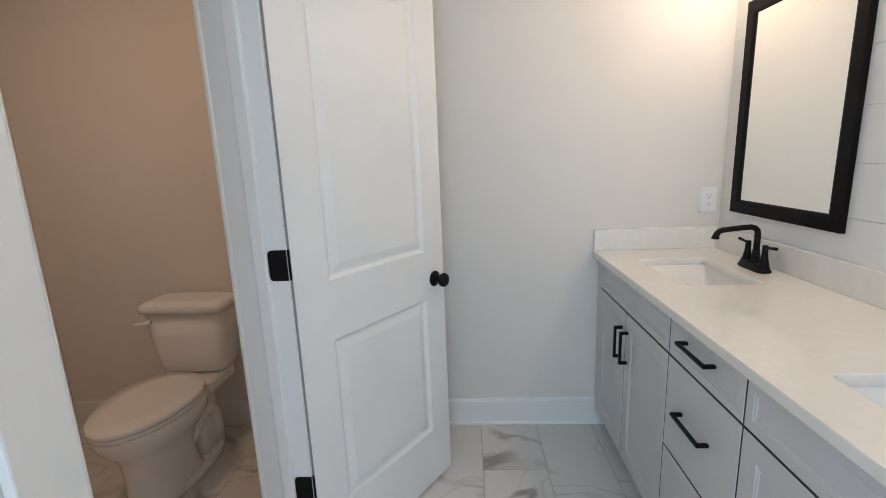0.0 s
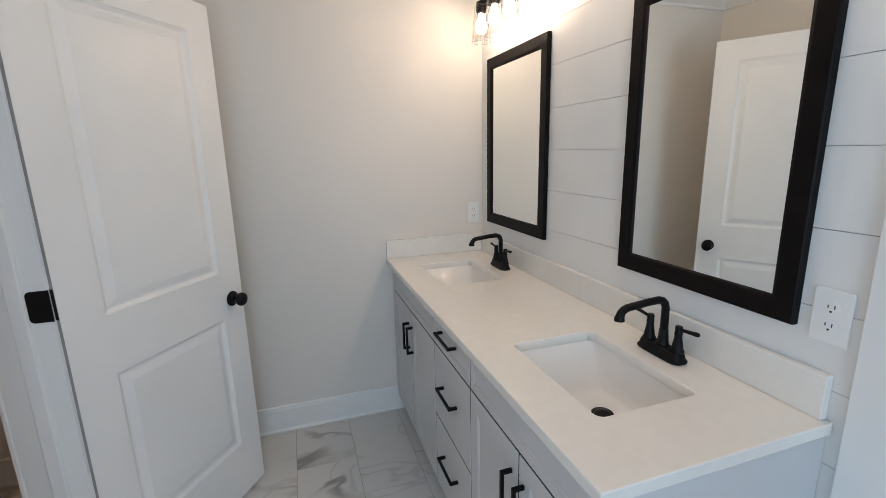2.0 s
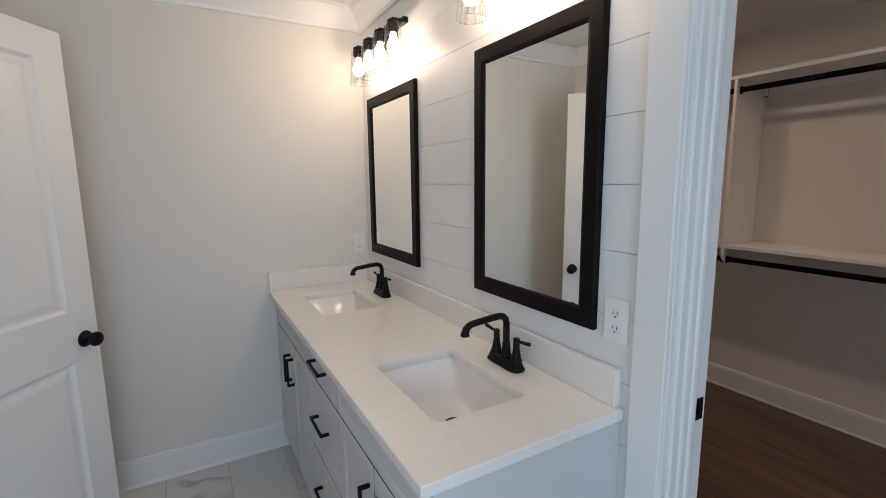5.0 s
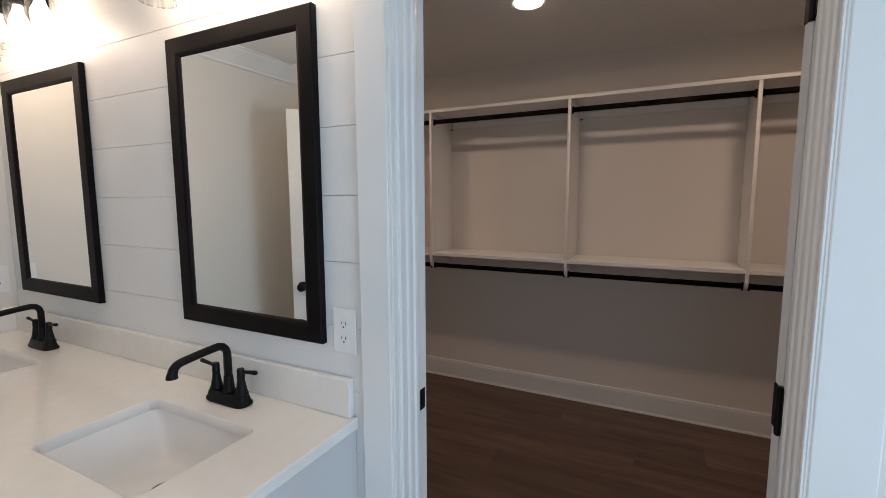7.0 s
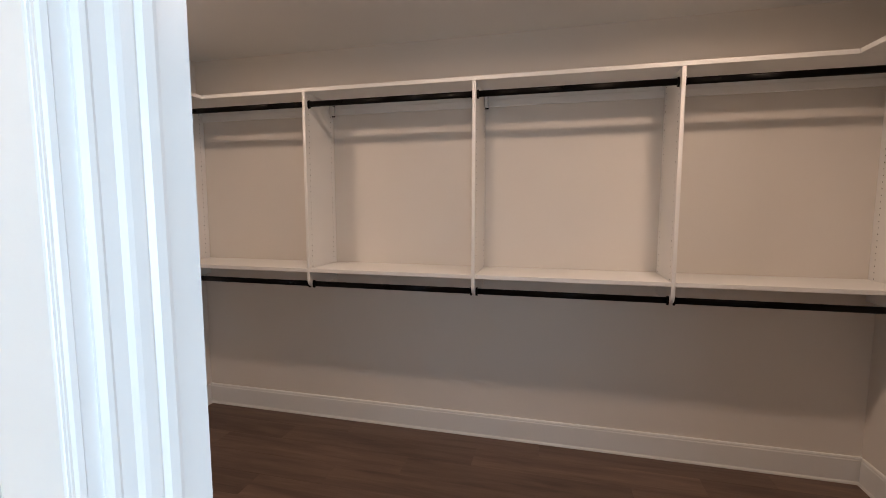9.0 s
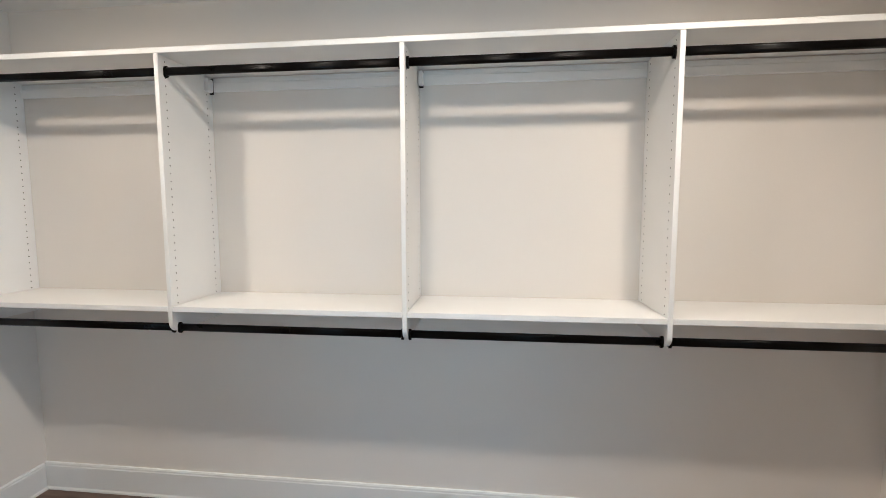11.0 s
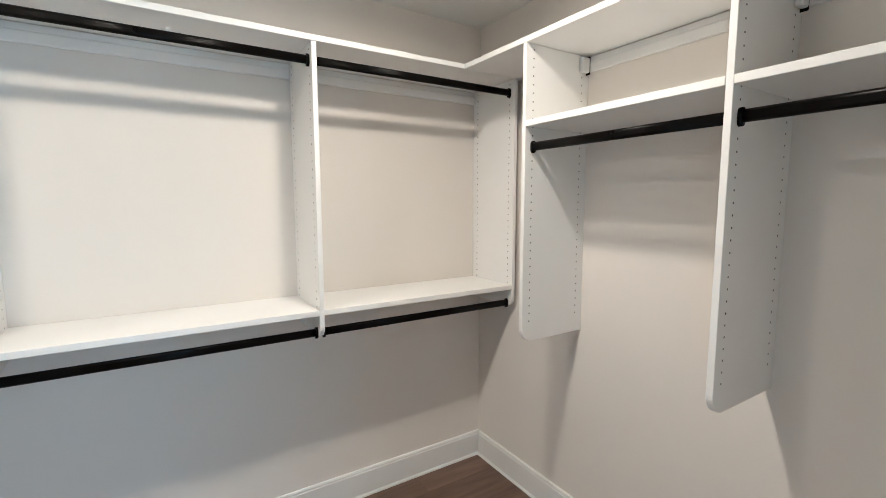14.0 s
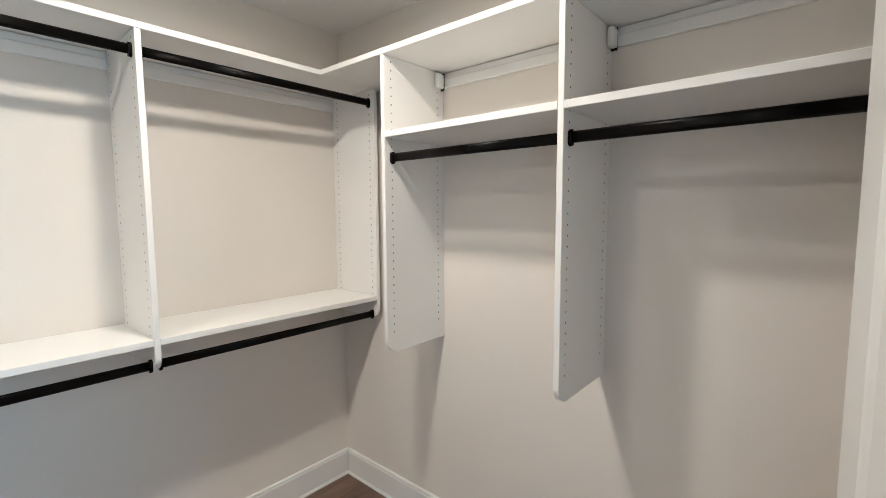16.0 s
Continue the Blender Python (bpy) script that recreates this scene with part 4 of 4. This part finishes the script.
def side_unit(wall, s, ups, x_end, label):
    """Single-hang unit on a side wall; s points from the wall into the closet."""
    f = wall + s * 0.347
    t = thing("closet_organizer", ((ups[0] + ups[-1]) / 2, wall, 0), label, "closet organizer", "closet organizers")
    for x in ups:
        upright(t, "x", x, f, wall + s * 0.001, 0.954, SH - 0.0225, 0.056)
    ya, yb = sorted((wall + s * 0.001, f + s * 0.002))
    part("top_shelf", boxed(x_end, HANG_X - 0.0025, ya, yb, SH - 0.022, SH, bevel=0.0015), MELA, t)
    ra, rb = sorted((wall + s * 0.001, wall + s * 0.016))
    la, lb = sorted((wall + s * 0.001, wall + s * 0.008))
    for a, b in zip(ups, ups[1:]):
        lo, hi = b + THK / 2 + 0.0005, a - THK / 2 - 0.0005
        part("shelf", boxed(lo, hi, ya, yb - 0.001 if s > 0 else yb, 1.807, 1.830, bevel=0.0015), MELA, t)
        part("hang_rail", boxed(lo, hi, ra, rb, 2.052, 2.090, bevel=0.003), MELA, t)
        part("rail_lip", boxed(lo, hi, la, lb, 2.0905, 2.112, bevel=0.001), PLASTIC, t)
        rod("x", lo, hi, f - s * 0.037, 1.733)
    part("hang_rail", boxed(ups[0] + THK / 2 + 0.001, BACK - 0.352, ra, rb, 2.052, 2.090, bevel=0.003), MELA, t)
    for x in ups[:-1]:
        bracket(t, x - THK / 2 - 0.013, wall + s * 0.001, 2.078, "x")


side_unit(RIGHT, 1, (5.222, 4.486, 3.750), 3.740, "white melamine single-hang closet organizer with an upper shelf")
side_unit(LEFT, -1, (5.222, 4.486, 3.750), 3.740, "white melamine single-hang closet organizer on the side wall")

# ---- recessed lights ----
LX = 4.95
for y, share in ((1.60, 0.86), (0.40, 0.70), (-0.80, 1.14)):
    t = thing("ceiling_light", (LX, y, CEIL_Z), "round white recessed ceiling light, lit", "downlight", "closet downlights")
    bm = bmesh.new()
    rows = []
    for r, h in ((0.070, -0.002), (0.073, -0.006), (0.086, -0.005), (0.092, -0.001), (0.090, 0.0), (0.072, 0.0)):
        rows.append([(LX + r * math.cos(2 * math.pi * k / 32), y + r * math.sin(2 * math.pi * k / 32), CEIL_Z + h) for k in range(32)])
    loft(bm, rows, closed=True)
    part("trim_ring", bm, TRIM, t)
    bm = bmesh.new()
    turned(bm, [(0.071, 0.0), (0.071, -0.006), (0.066, -0.014), (0.045, -0.019), (0.012, -0.021)], LX, y, "z", CEIL_Z, 32)
    d = part("diffuser", bm, LENS, t, "glowing diffuser")
    lamp("downlight_lamp", "AREA", DOWN_POWER * share, DOWN_COLOR, look((LX, y, CEIL_Z - 0.026), (LX, y, 0)), 0.13, spread=174)
# unseen lamp and fixture, added to brighten the toilet room
lamp("toilet_fill_lamp", "AREA", TOILET_POWER, (1.0, 0.70, 0.48), look((0.95, 1.35, CEIL_Z - 0.012), (0.95, 1.35, 0)), 0.10)
t = thing("ceiling_light", (0.95, 1.35, CEIL_Z), "round white recessed ceiling light, lit", "downlight")
bm = bmesh.new()
turned(bm, [(0.075, 0.0), (0.075, -0.004), (0.05, -0.006)], 0.95, 1.35, "z", CEIL_Z, 32)
part("diffuser", bm, LENS, t, "glowing diffuser")

# ---- floor pieces ----
TW, TL, JW = 0.2895, 0.590, 0.0025
tile_mesh = {}
col0 = 2.420
for i in range(-8, 5):
    xa = col0 + i * TW
    off = 1.926 if i % 2 == 0 else 1.660
    for j in range(-9, 3):
        ya = off + j * TL
        small_room = xa < PX0
        x0, x1 = max(xa, WEST if small_room or ya > 0.4 else PX1), min(xa + TW, VX + 0.05)
        y0, y1 = max(ya, 0.52 if small_room else SOUTH), min(ya + TL, EY)
        if x1 - x0 < 0.02 or y1 - y0 < 0.02:
            continue
        key = (round(x1 - x0, 3), round(y1 - y0, 3))
        if key not in tile_mesh:
            tile_mesh[key] = finish(boxed(JW / 2, key[0] - JW / 2, JW / 2, key[1] - JW / 2, -0.009, 0.0, bevel=0.0006), "tile", MARBLE)
        ob = new("tile", tile_mesh[key])
        ob.location, ob.parent = (x0, y0, 0), floor_bath
plank_mesh = {}
PW, PL = 0.18, 1.22
for i in range(13):
    xa = 3.64 + i * PW
    off = RIGHT - (0.37 * i) % PL
    for j in range(5):
        ya = off + j * PL
        x1, y0, y1 = min(xa + PW, BACK), max(ya, RIGHT), min(ya + PL, LEFT)
        if x1 - xa < 0.01 or y1 - y0 < 0.02:
            continue
        key = (round(x1 - xa, 3), round(y1 - y0, 3))
        if key not in plank_mesh:
            plank_mesh[key] = finish(boxed(0.0002, key[0] - 0.0002, 0.0002, key[1] - 0.0002, -0.006, 0.0, bevel=0.0004), "plank", PLANK)
        ob = new("plank", plank_mesh[key])
        ob.location, ob.parent = (xa, y0, 0), floor_closet
